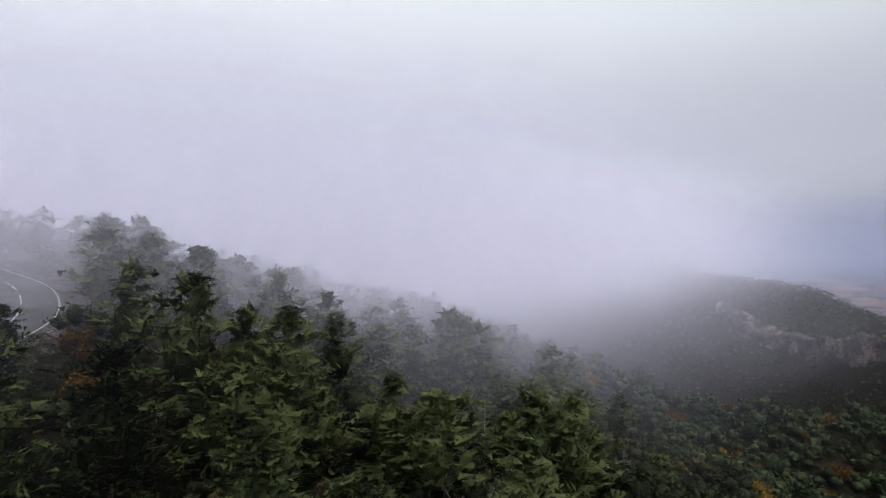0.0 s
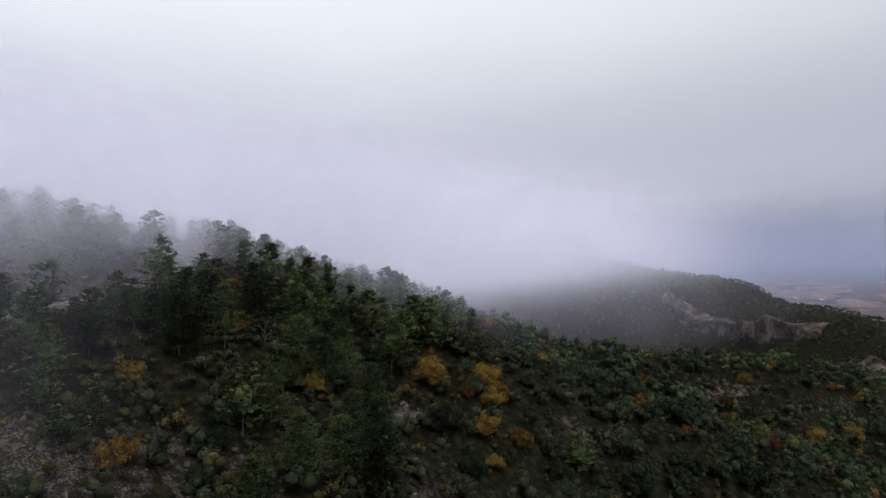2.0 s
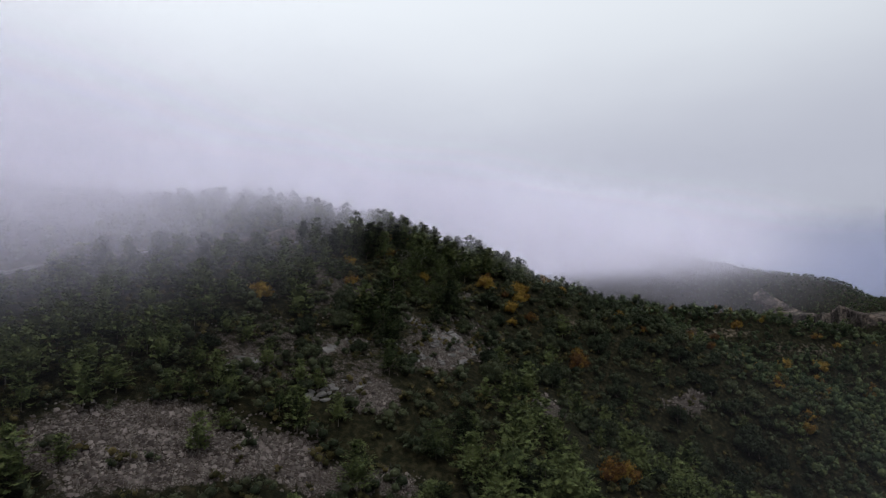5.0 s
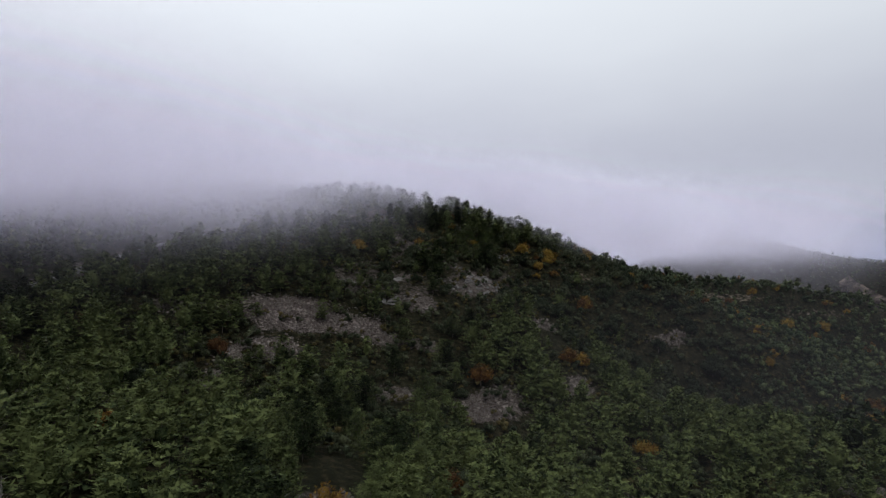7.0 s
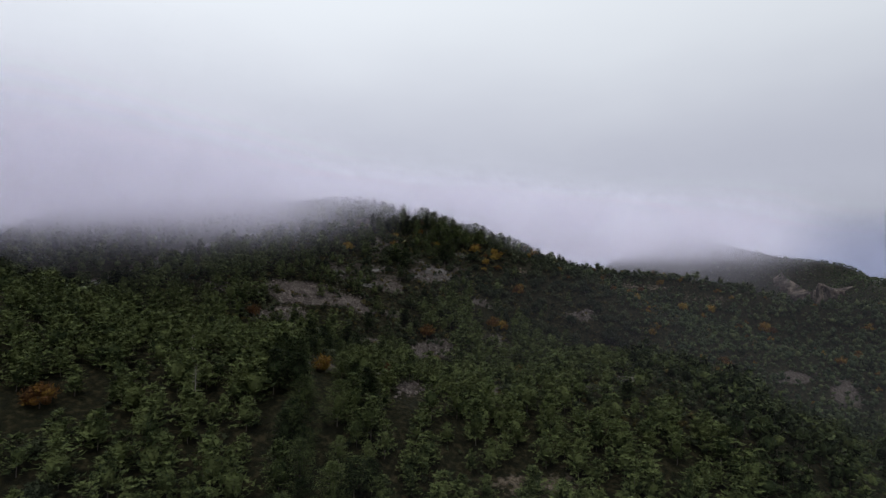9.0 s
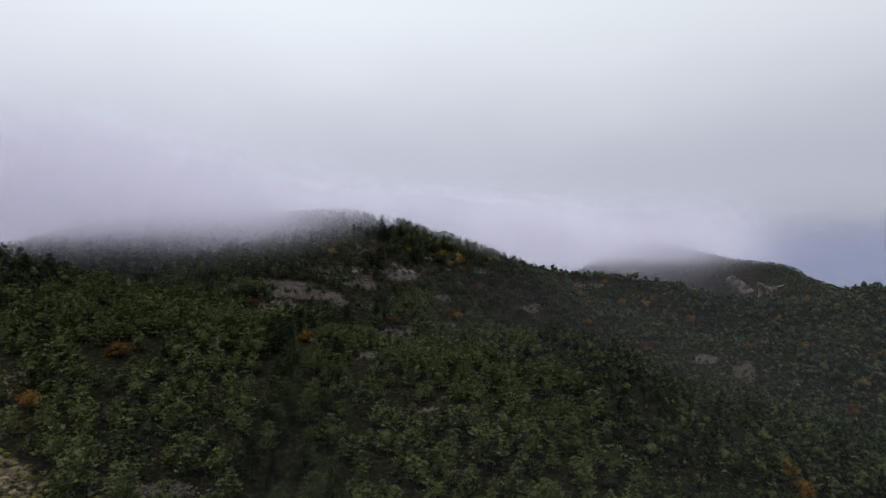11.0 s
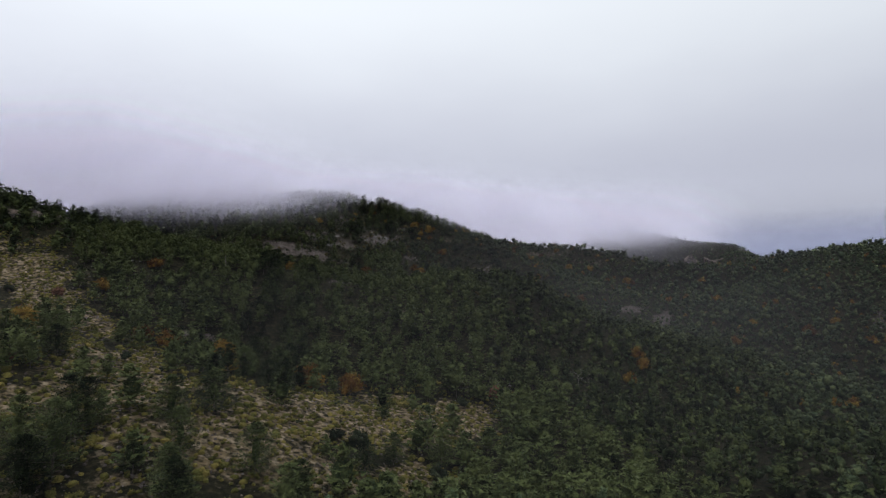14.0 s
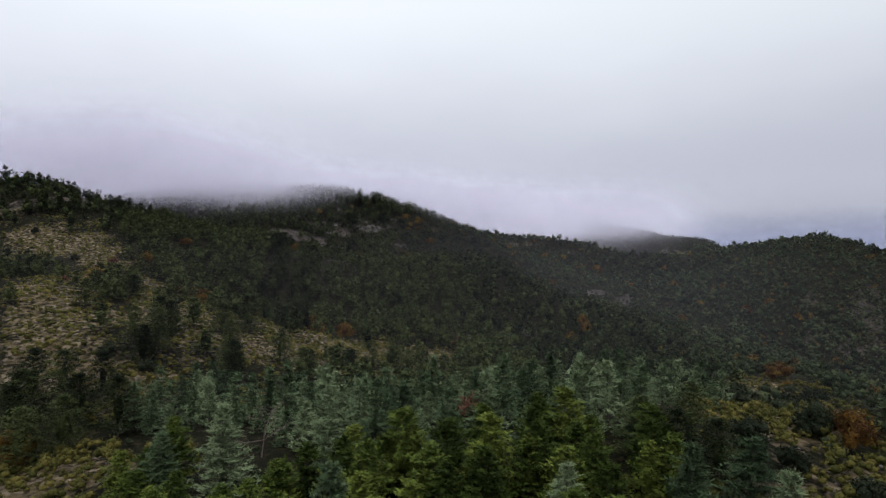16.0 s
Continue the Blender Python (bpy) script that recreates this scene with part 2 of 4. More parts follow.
def mist_material(name, spacing, colour, base, full, fade, top, thick, thin=0.0, west=None, slope=None, blob=None, east=None, ragged=20.0, wisp=0.012):
    """Water droplets: mostly clear, scattering white; dense between the cloud's base and its upper fade, in soft drifting patches."""
    m = bpy.data.materials.new(name)
    m.use_nodes = True
    n, l = m.node_tree.nodes, m.node_tree.links
    n.clear()
    out = n.new("ShaderNodeOutputMaterial")
    geo = n.new("ShaderNodeNewGeometry")
    sep = n.new("ShaderNodeSeparateXYZ")
    l.new(geo.outputs["Position"], sep.inputs[0])
    puff = n.new("ShaderNodeTexNoise")
    puff.inputs["Scale"].default_value, puff.inputs["Detail"].default_value = wisp, 4
    l.new(geo.outputs["Position"], puff.inputs["Vector"])

    def maths(op, *values):
        k = n.new("ShaderNodeMath")
        k.operation = op
        for i, v in enumerate(values):
            if isinstance(v, (int, float)):
                k.inputs[i].default_value = v
            else:
                l.new(v, k.inputs[i])
        return k.outputs[0]

    def step(value, lo, hi):
        k = n.new("ShaderNodeMapRange")
        k.interpolation_type = "SMOOTHSTEP"
        k.inputs["From Min"].default_value, k.inputs["From Max"].default_value = lo, hi
        l.new(value, k.inputs["Value"])
        return k.outputs[0]

    def sigmoid(value, lo, hi):
        return maths("DIVIDE", 1.0, maths("ADD", 1.0, maths("POWER", 2.718, maths("MULTIPLY", maths("SUBTRACT", value, (lo + hi) / 2), -8.0 / (hi - lo)))))

    height = maths("MULTIPLY_ADD", puff.outputs["Fac"], ragged, maths("SUBTRACT", sep.outputs["Z"], ragged / 2))
    band = maths("MULTIPLY", sigmoid(height, base, full), maths("SUBTRACT", 1.0, sigmoid(sep.outputs["Z"], fade, top)))
    veil = maths("MULTIPLY", thin, maths("SUBTRACT", 1.0, sigmoid(sep.outputs["Z"], fade, top)))
    density = maths("MULTIPLY_ADD", band, thick, veil)
    if west:
        density = maths("MULTIPLY", density, maths("SUBTRACT", 1.0, sigmoid(sep.outputs["X"], *west)))
    if east:
        density = maths("MULTIPLY", density, step(sep.outputs["X"], *east))
    if blob:
        terms = [maths("DIVIDE", maths("SUBTRACT", sep.outputs[i], float(blob[i])), float(blob[i + 3])) for i in range(3)]
        r2 = maths("ADD", maths("ADD", maths("MULTIPLY", terms[0], terms[0]), maths("MULTIPLY", terms[1], terms[1])), maths("MULTIPLY", terms[2], terms[2]))
        density = maths("MULTIPLY", density, maths("MULTIPLY", maths("SUBTRACT", 1.0, step(r2, 0.1, 1.0)), step(puff.outputs["Fac"], 0.36, 0.62)))
    if slope:
        flat = maths("SQRT", maths("ADD", maths("MULTIPLY", sep.outputs["X"], sep.outputs["X"]), maths("MULTIPLY", sep.outputs["Y"], sep.outputs["Y"])))
        density = maths("MULTIPLY", density, maths("SUBTRACT", 1.0, step(maths("DIVIDE", maths("SUBTRACT", sep.outputs["Z"], 337.5), flat), *slope)))
    alpha = maths("SUBTRACT", 1.0, maths("POWER", 2.718, maths("MULTIPLY", density, -spacing)))
    clear = n.new("ShaderNodeBsdfTransparent")
    front, back = n.new("ShaderNodeBsdfDiffuse"), n.new("ShaderNodeBsdfTranslucent")
    # the droplets have no facing: they take the light of the whole sky above them
    for k, z in ((front, 1.0), (back, -1.0)):
        k.inputs["Color"].default_value = (*colour, 1)
        up = n.new("ShaderNodeCombineXYZ")
        up.inputs["Z"].default_value = z
        l.new(up.outputs[0], k.inputs["Normal"])
    white, mix = n.new("ShaderNodeAddShader"), n.new("ShaderNodeMixShader")
    l.new(front.outputs[0], white.inputs[0])
    l.new(back.outputs[0], white.inputs[1])
    l.new(alpha, mix.inputs[0])
    l.new(clear.outputs[0], mix.inputs[1])
    l.new(white.outputs[0], mix.inputs[2])
    l.new(mix.outputs[0], out.inputs["Surface"])
    return m


# ---- the shape of the land ----
# hills and hollows: height, centre x, centre y, half widths, turn in degrees
HILLS = [
    (182.4, -221.2, 30.2, 836.8, 807.6, -3.2),
    (69.9, -134.6, -16.5, 195.8, 164.8, 7.8),
    (39, 10.5, 135.6, 105, 135.6, 4.6),
    (47.2, -102.4, -206.8, 110.4, 55.3, 14.3),
    (150.9, 105.2, 474.4, 232.1, 57.2, -34),
    (106.1, 332.8, 165, 117.2, 127.3, 18.7),
    (43.3, 243.8, -129.2, -67.9, 206.4, 11.2),
    (18.8, 116.2, -130.7, 42.4, 124.7, 3.6),
    (46.5, 204.2, -330.2, 108.8, 74.1, 23.4),
    (28.3, 51.8, -262.1, 105.8, 72, 6.6),
    (18.2, 46.5, -137.8, 51, 47.8, 6.6),
    (71.2, 228.8, 288.6, 48.8, 93.6, -1.8),
    (-29.8, 71.6, 19.3, 48.2, 91.1, 43.9),
    (55.3, -253.5, 300.2, 324.2, 268.9, 0.7),
    (31.1, 57.8, 51.6, 54.9, 31.3, -1),
    (29.6, 148.1, 128.6, 95.8, 20.4, 14),
]
# folds of the slopes, all of one reach: height, x, y
FOLD_REACH = 50.6
LOWER_FOLDS = [
    (-2.2, 112, -356), (-1.3, 225, -356), (16.2, 56, -300), (1.5, 112, -300), (1.1, 169, -300),
    (6.3, 225, -300), (-1.3, 281, -300), (2, 0, -244), (4.4, 112, -244), (-0.4, 169, -244),
    (1.4, 225, -244), (-0.5, 281, -244), (0.7, -56, -188), (5.2, 0, -188), (2.9, 56, -188),
    (-9.5, 112, -188), (7.9, 169, -188), (2.2, 225, -188), (3.5, 281, -188), (-1.4, -56, -131),
    (1.5, 56, -131), (0.4, 112, -131), (4.6, 169, -131), (-19.1, 225, -131),
]
UPPER_FOLDS = [
    (-7.3, 0, -75), (-3.9, 56, -75), (13, 112, -75), (9.4, 169, -75), (-7.1, 225, -75),
    (-3.2, -56, -19), (2.3, 0, -19), (5.7, 56, -19), (9.7, 112, -19), (-13.4, 225, -19),
    (-4.5, 281, -19), (5.2, -56, 38), (-0.5, 0, 38), (1.4, 56, 38), (1.4, 112, 38),
    (-4.9, 169, 38), (-6.1, 225, 38), (8.7, 281, 38), (-3.8, 338, 38), (3.2, 0, 94),
    (-5.8, 56, 94), (12.3, 112, 94), (8.6, 169, 94), (3.7, 225, 94), (9.5, 281, 94),
    (-4.3, 338, 94), (2.1, 0, 150), (3.7, 56, 150),
]
# broader swells: height, x, y, reach
SWELLS = [
    (3, 112, 309, 75), (1.6, 225, 309, 75), (4.4, 319, 206, 75), (1.3, 328, 94, 75), (-7.2, 94, 403, 84),
    (4.7, 206, 422, 84), (-1, -112, -112, 84), (-1.7, -131, 38, 94), (-2.8, 319, -112, 84), (3.2, -112, -244, 75),
]
PLAIN = 112.5
# the mountain road's line in plan, on a bench cut into the slope
ROAD = [(-70, -240), (-56, -218), (-46, -192), (-60, -160), (-73, -120), (-76, -80), (-70, -42), (-57, -15), (-44, -3), (-40, 4), (-36, 15), (-33.5, 25), (-31, 35), (-32, 43), (-38, 51), (-52, 58), (-75, 66)]


def vnoise(x, y, scale, seed=0):
    """Smooth value noise between 0 and 1 on arrays."""
    x, y = np.asarray(x, float) / scale, np.asarray(y, float) / scale
    xi, yi = np.floor(x), np.floor(y)
    fx, fy = x - xi, y - yi
    fx, fy = fx * fx * (3 - 2 * fx), fy * fy * (3 - 2 * fy)

    def h(a, b):
        v = np.sin(a * 127.1 + b * 311.7 + seed * 74.7) * 43758.5453
        return v - np.floor(v)

    return (h(xi, yi) * (1 - fx) + h(xi + 1, yi) * fx) * (1 - fy) + (h(xi, yi + 1) * (1 - fx) + h(xi + 1, yi + 1) * fx) * fy


def hills(x, y):
    x, y = np.asarray(x, float), np.asarray(y, float)
    z = np.full(np.broadcast(x, y).shape, PLAIN)
    for a, cx, cy, su, sv, r in HILLS:
        c, s = math.cos(radians(r)), math.sin(radians(r))
        u, v = (x - cx) * c + (y - cy) * s, -(x - cx) * s + (y - cy) * c
        z = z + a * np.exp(-(u / su) ** 2 - (v / sv) ** 2)
    for a, cx, cy, reach in [(*f, FOLD_REACH) for f in LOWER_FOLDS + UPPER_FOLDS] + SWELLS:
        z = z + a * np.exp(-((x - cx) ** 2 + (y - cy) ** 2) / reach ** 2)
    return z


def road_line(step=1.0):
    pts = np.array(ROAD, float)
    d = np.concatenate([[0], np.cumsum(np.hypot(*np.diff(pts, axis=0).T))])
    s = np.arange(0, d[-1], step)
    out = np.stack([np.interp(s, d, pts[:, k]) for k in range(2)], 1)
    for _ in range(16):
        out[1:-1] = (out[:-2] + 2 * out[1:-1] + out[2:]) / 4
    z = hills(out[:, 0], out[:, 1])
    for _ in range(60):
        z[1:-1] = (z[:-2] + 2 * z[1:-1] + z[2:]) / 4
    return np.column_stack([out, z])


ROAD_LINE = road_line()


def road_distance(x, y):
    x, y = np.asarray(x, float).ravel(), np.asarray(y, float).ravel()
    best, at = np.full(x.shape, 1e9), np.zeros(x.shape)
    near = (x > -110) & (x < 5) & (y > -270) & (y < 100)
    if near.any():
        d2 = (x[near, None] - ROAD_LINE[None, :, 0]) ** 2 + (y[near, None] - ROAD_LINE[None, :, 1]) ** 2
        k = d2.argmin(1)
        best[near], at[near] = np.sqrt(d2[np.arange(len(k)), k]), ROAD_LINE[k, 2]
    return best, at


def ground_z(x, y):
    x, y = np.asarray(x, float), np.asarray(y, float)
    shape = np.broadcast(x, y).shape
    x, y = np.broadcast_to(x, shape).ravel(), np.broadcast_to(y, shape).ravel()
    z = hills(x, y)
    lift = np.clip((z - 140) / 75, 0, 1)
    z = z + lift * ((vnoise(x, y, 17, 3) - 0.5) * 1.6 + (vnoise(x, y, 6, 4) - 0.5) * 0.7 + (vnoise(x, y, 48, 5) - 0.5) * 2.0)
    # beyond the plain the land rises again
    k = np.clip((np.hypot(x, y) - 2900) / 2300, 0, 1)
    z = z + 225 * k * k * (3 - 2 * k)
    d, at = road_distance(x, y)
    k = np.clip((7.0 - d) / 3.2, 0, 1)
    z = z * (1 - k) + (at - 0.06) * k
    return z.reshape(shape)


def ellipses(x, y, items, soft=0.35, wobble=0.8, seed=9):
    """How far inside any of some ovals (x, y, half widths, turn) a place lies: 1 inside, 0 outside, ragged at the rim."""
    x, y = np.asarray(x, float), np.asarray(y, float)
    best = np.zeros(np.broadcast(x, y).shape)
    rag = (vnoise(x, y, 8, seed) - 0.5) * wobble + (vnoise(x, y, 3, seed + 1) - 0.5) * wobble * 0.6
    for cx, cy, a, b, turn in items:
        c, s = math.cos(radians(turn)), math.sin(radians(turn))
        r = np.sqrt((((x - cx) * c + (y - cy) * s) / a) ** 2 + (((y - cy) * c - (x - cx) * s) / b) ** 2) + rag
        best = np.maximum(best, np.clip((1 + soft - r) / (2 * soft), 0, 1))
    return best


# ovals in plan: centre x, y, half widths, turn in degrees
MAIN_SCREE = [(-27, -67, 18.9, 6.4, 48), (-45, -85, 9.2, 3.1, 51), (-16, -63, 15.7, 3.9, 45), (-19, -84, 9.3, 5.1, 57), (-17, -100, 4.9, 3.3, 122), (47, -37, 8, 3.8, 74), (58, -18, 12, 2.0, 96), (65, -14, 14, 2.6, 90), (31, -63, 8.4, 5.7, 53), (13, -73, 6.4, 3.6, 49), (68, -100, 8.6, 4.1, 92), (55, -126, 7.4, 2.8, 103), (37, -135, 3.7, 2.2, 81), (-22, -135, 4.2, 2.0, 141), (-12, -133, 5.3, 2.0, 140), (103, -86, 4.6, 2.6, 46), (91, -97, 3.1, 2.5, 62), (96, -88, 2.4, 2.0, 22), (67, 33, 4.3, 2.0, 28)]
SPUR_SCREE = [(-21, -44, 5.5, 2.6, 36), (0, -39, 5.4, 2.9, 39), (-18, -63, 15.4, 4.5, 34), (-31, -71, 6.9, 4.4, 31), (-2, -57, 5.1, 2.9, 33), (9, -52, 4.5, 2.0, 32), (30, -10, 9, 2.8, 83), (64, 31, 7.4, 2.0, 28), (177, 54, 15, 6, 77), (159, 58, 14, 4, 42), (4, -8, 3.4, 2.0, 86), (-24, -8, 3.0, 2.0, 28), (61, -205, 6.7, 2.1, 62), (37, -226, 6.6, 4.5, 52)]
SCREE = MAIN_SCREE + SPUR_SCREE
STONY = [(319, 55, 34, 10, 70), (288, 19, 14.8, 6.6, 37), (304, 19, 19.3, 6.1, 37), (290, 56, 11.2, 4.8, 66)]
OUTCROPS = [(8, -13, 12.6, 5.3, 77), (-10, -29, 4.3, 2.0, 39), (-1, -22, 2.9, 2.0, 54), (11, -6, 6.2, 2.0, 46), (0, -7, 2.1, 2.0, 43), (15, 8, 2.1, 2.0, 68), (6, 23, 3.6, 2.0, 53), (-22, -43, 4.8, 2.4, 44), (-5, -40, 5.9, 2.0, 42)]
GARRIGUE = [(3, -218, 29.4, 9.1, 153), (100, -262, 34, 16.6, 141), (129, -248, 30, 16.6, 81), (139, -212, 26, 13, 71), (144, -249, 28.4, 7.3, 62), (93, -284, 40.3, 15.6, 144), (123, -232, 40, 17.5, 99), (137, -206, 26, 12, 80), (94, -252, 41.8, 9, 136), (68, -246, 17.5, 5.7, 150), (50, -228, 12.9, 6.3, 146), (40, -250, 24, 8, 150), (-20, -227, 29, 14, 165), (-6, -216, 18, 12, 158), (75, -282, 33, 8, 145), (33, -231, 40, 11, 143)]
GREEN_GARRIGUE = [(238, -266, 50, 11.5, 80), (238, -220, 20, 10.3, 81), (236, -305, 9, 4, 64), (122, -196, 9, 5, 67), (150, -328, 24, 8, 20), (232, -318, 14, 7, 0), (130, -296, 16, 7, 140), (150, -285, 14, 7, 120)]
CLEARINGS = [(35, 39, 7, 3.2, 43), (88, 100, 15.8, 3.3, 17), (123, 106, 16.8, 2.6, 23), (88, -142, 9.6, 4.7, 37)]
CEDARS = [(150, -302, 15, 8, 130), (192, -276, 42, 26, 100), (168, -292, 26, 13, 118), (214, -262, 30, 11, 97), (198, -312, 24, 10, 176)]
MATORRAL = [(-16, -9, 24, 14, 39), (-13, -33, 20, 12, 42), (8, 5, 14, 9, 45)]
UPPER_WOOD = [(-8, 38, 34, 20, 60), (-30, 26, 16, 12, 40)]
YOUNG = [(213, -321, 9, 5.5, 10), (202, -328, 20, 6, 176), (186, -331, 14, 5, 170)]
PATH = [(0, 0), (22, -109), (60, -167), (116, -246), (159, -293), (223, -368)]


def from_path(x, y):
    """Distance in plan from the line of the flight."""
    best = np.full(np.shape(x), 1e9)
    for (ax, ay), (bx, by) in zip(PATH, PATH[1:]):
        dx, dy = bx - ax, by - ay
        t = np.clip(((x - ax) * dx + (y - ay) * dy) / (dx * dx + dy * dy), 0, 1)
        best = np.minimum(best, np.hypot(x - ax - t * dx, y - ay - t * dy))
    return best


def mesh_from(name, v, f, materials, index=None, smooth=False):
    me = bpy.data.meshes.new(name)
    v, f = np.asarray(v, np.float32), np.asarray(f, np.int32)
    k = f.shape[1]
    me.vertices.add(len(v))
    me.vertices.foreach_set("co", v.ravel())
    me.loops.add(f.size)
    me.loops.foreach_set("vertex_index", f.ravel())
    me.polygons.add(len(f))
    me.polygons.foreach_set("loop_start", np.arange(0, f.size, k, dtype=np.int32))
    for m in materials:
        me.materials.append(m)
    if index is not None:
        me.polygons.foreach_set("material_index", np.asarray(index, np.int32))
    if smooth:
        me.polygons.foreach_set("use_smooth", np.ones(len(f), bool))
    me.update(calc_edges=True)
    return me


def build_ground():
    def axis(lo, hi, step, far):
        core = np.arange(lo, hi + step / 2, step)
        out, d, s = [], 0.0, step
        while d < far:
            s = min(s * 1.22, 150.0 if d < 5200 else 1e9)
            d += s
            out.append(d)
        out = np.array(out)
        return np.concatenate([lo - out[::-1], core, hi + out])

    xs, ys = axis(-245, 415, 3.6, 24000), axis(-415, 545, 3.6, 24000)
    gx, gy = np.meshgrid(xs, ys)
    gz = ground_z(gx, gy)
    nx, ny = len(xs), len(ys)
    i = (np.arange(ny - 1)[:, None] * nx + np.arange(nx - 1)[None, :]).ravel()
    f = np.stack([i, i + 1, i + nx + 1, i + nx], 1)
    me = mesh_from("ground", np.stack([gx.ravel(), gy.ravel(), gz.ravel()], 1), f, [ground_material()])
    bare = np.maximum(np.maximum(ellipses(gx, gy, SCREE) * 0.85, ellipses(gx, gy, OUTCROPS) * 0.75), ellipses(gx, gy, GARRIGUE) * 0.52)
    bare = np.maximum(bare, ellipses(gx, gy, MATORRAL) * 0.46)
    bare = np.maximum(bare, np.maximum(ellipses(gx, gy, GREEN_GARRIGUE) * 0.54, ellipses(gx, gy, STONY) * 0.55))
    bare = np.maximum(bare, ellipses(gx, gy, CLEARINGS) * 0.5)
    d, _ = road_distance(gx, gy)
    bare = np.maximum(bare, np.clip((7 - d.reshape(gx.shape)) / 4, 0, 0.75))
    far = np.clip((np.hypot(gx - 112, gy) - 660) / 470, 0, 1)
    tan = np.maximum.reduce([ellipses(gx, gy, GARRIGUE), ellipses(gx, gy, GREEN_GARRIGUE), ellipses(gx, gy, CLEARINGS) * 0.35]) * 0.85
    col = np.stack([bare, far, tan, far * 0 + 1], -1).reshape(-1, 4)
    att = me.color_attributes.new("bare", "FLOAT_COLOR", "POINT")
    att.data.foreach_set("color", col.astype(np.float32).ravel())
    me.polygons.foreach_set("use_smooth", np.ones(len(f), bool))
    return tagged(new("ground", me), "stony wooded hillside falling to a distant plain", "ground", kind="structure")


build_ground()


def part(name, me, parent, label=""):
    ob = new(name, me)
    ob.parent = parent
    return tagged(ob, label) if label else ob


# ---- the mountain road ----
def build_road():
    line = ROAD_LINE
    tan = np.gradient(line[:, :2], axis=0)
    tan /= np.linalg.norm(tan, axis=1)[:, None]
    side = np.stack([tan[:, 1], -tan[:, 0]], 1)

    def strip(name, a, b, lift, thick, mat, keep=None):
        v, f = [], []
        for k in range(len(line)):
            for off, dz in ((a, lift), (b, lift), (b, lift - thick), (a, lift - thick)):
                v.append((*(line[k, :2] + side[k] * off), line[k, 2] + dz))
        for k in range(len(line) - 1):
            if keep is None or keep(k):
                for j in range(4):
                    f.append((4 * k + j, 4 * k + (j + 1) % 4, 4 * k + 4 + (j + 1) % 4, 4 * k + 4 + j))
        me = mesh_from(name, v, f, [mat])
        return me

    road = tagged(new("road", strip("road", -2.9, 2.9, 0.06, 0.4, M_ASPHALT)), "grey asphalt mountain road on a cut bench", "road", kind="structure")
    part("edge_line", strip("edge_line", 2.55, 2.7, 0.068, 0.004, M_PAINT), road)
    part("edge_line", strip("edge_line", -2.7, -2.55, 0.068, 0.004, M_PAINT), road)
    part("centre_line", strip("centre_line", -0.06, 0.06, 0.068, 0.004, M_PAINT, lambda k: k % 5 < 3), road)
    # the rock face cut into the slope above the road
    rng = np.random.RandomState(5)
    v, f = [], []
    cols = 7
    for k in range(len(line)):
        open_cut = max(0.0, 1 - abs(line[k, 1] + 10) / 45, 1 - abs(line[k, 1] + 200) / 26)
        h = 0.2 + (1.6 + 2.4 * float(vnoise(k, 0.0, 9, 31))) * min(1.0, 2.2 * open_cut)
        for j in range(cols):
            t = j / (cols - 1)
            p = line[k, :2] - side[k] * (4.6 + 1.3 * t + rng.uniform(-0.22, 0.22))
            v.append((*p, line[k, 2] - 0.3 + (h + 0.3) * min(1, t * 1.25) + rng.uniform(-0.1, 0.1)))
        p = line[k, :2] - side[k] * 8.2
        v.append((*p, line[k, 2] - 0.6))
    cols += 1
    for k in range(len(line) - 1):
        for j in range(cols - 1):
            f.append((k * cols + j, k * cols + j + 1, (k + 1) * cols + j + 1, (k + 1) * cols + j))
    tagged(new("road_cutting", mesh_from("road_cutting", v, f, [M_CLIFF])), "pale rock cutting beside the road", "rock face", kind="structure")


build_road()


# ---- rocks ----
def boulder_mesh(name, seed, mat, flat=0.6):
    bm = bmesh.new()
    bmesh.ops.create_icosphere(bm, subdivisions=2, radius=0.5)
    rng = random.Random(seed)
    cuts = [(Vector((rng.gauss(0, 1), rng.gauss(0, 1), rng.gauss(0, 0.8))).normalized(), rng.uniform(0.22, 0.42)) for _ in range(9)]
    for vert in bm.verts:
        co = vert.co.copy()
        for nrm, d in cuts:
            over = co.dot(nrm) - d
            if over > 0:
                co -= nrm * over
        co *= 1 + 0.12 * noise.noise(co * 3 + Vector((seed, 0, 0)))
        vert.co = Vector((co.x * rng.uniform(0.98, 1.02), co.y, co.z * flat))
    me = bpy.data.meshes.new(name)
    bm.to_mesh(me)
    bm.free()
    me.materials.append(mat)
    return me


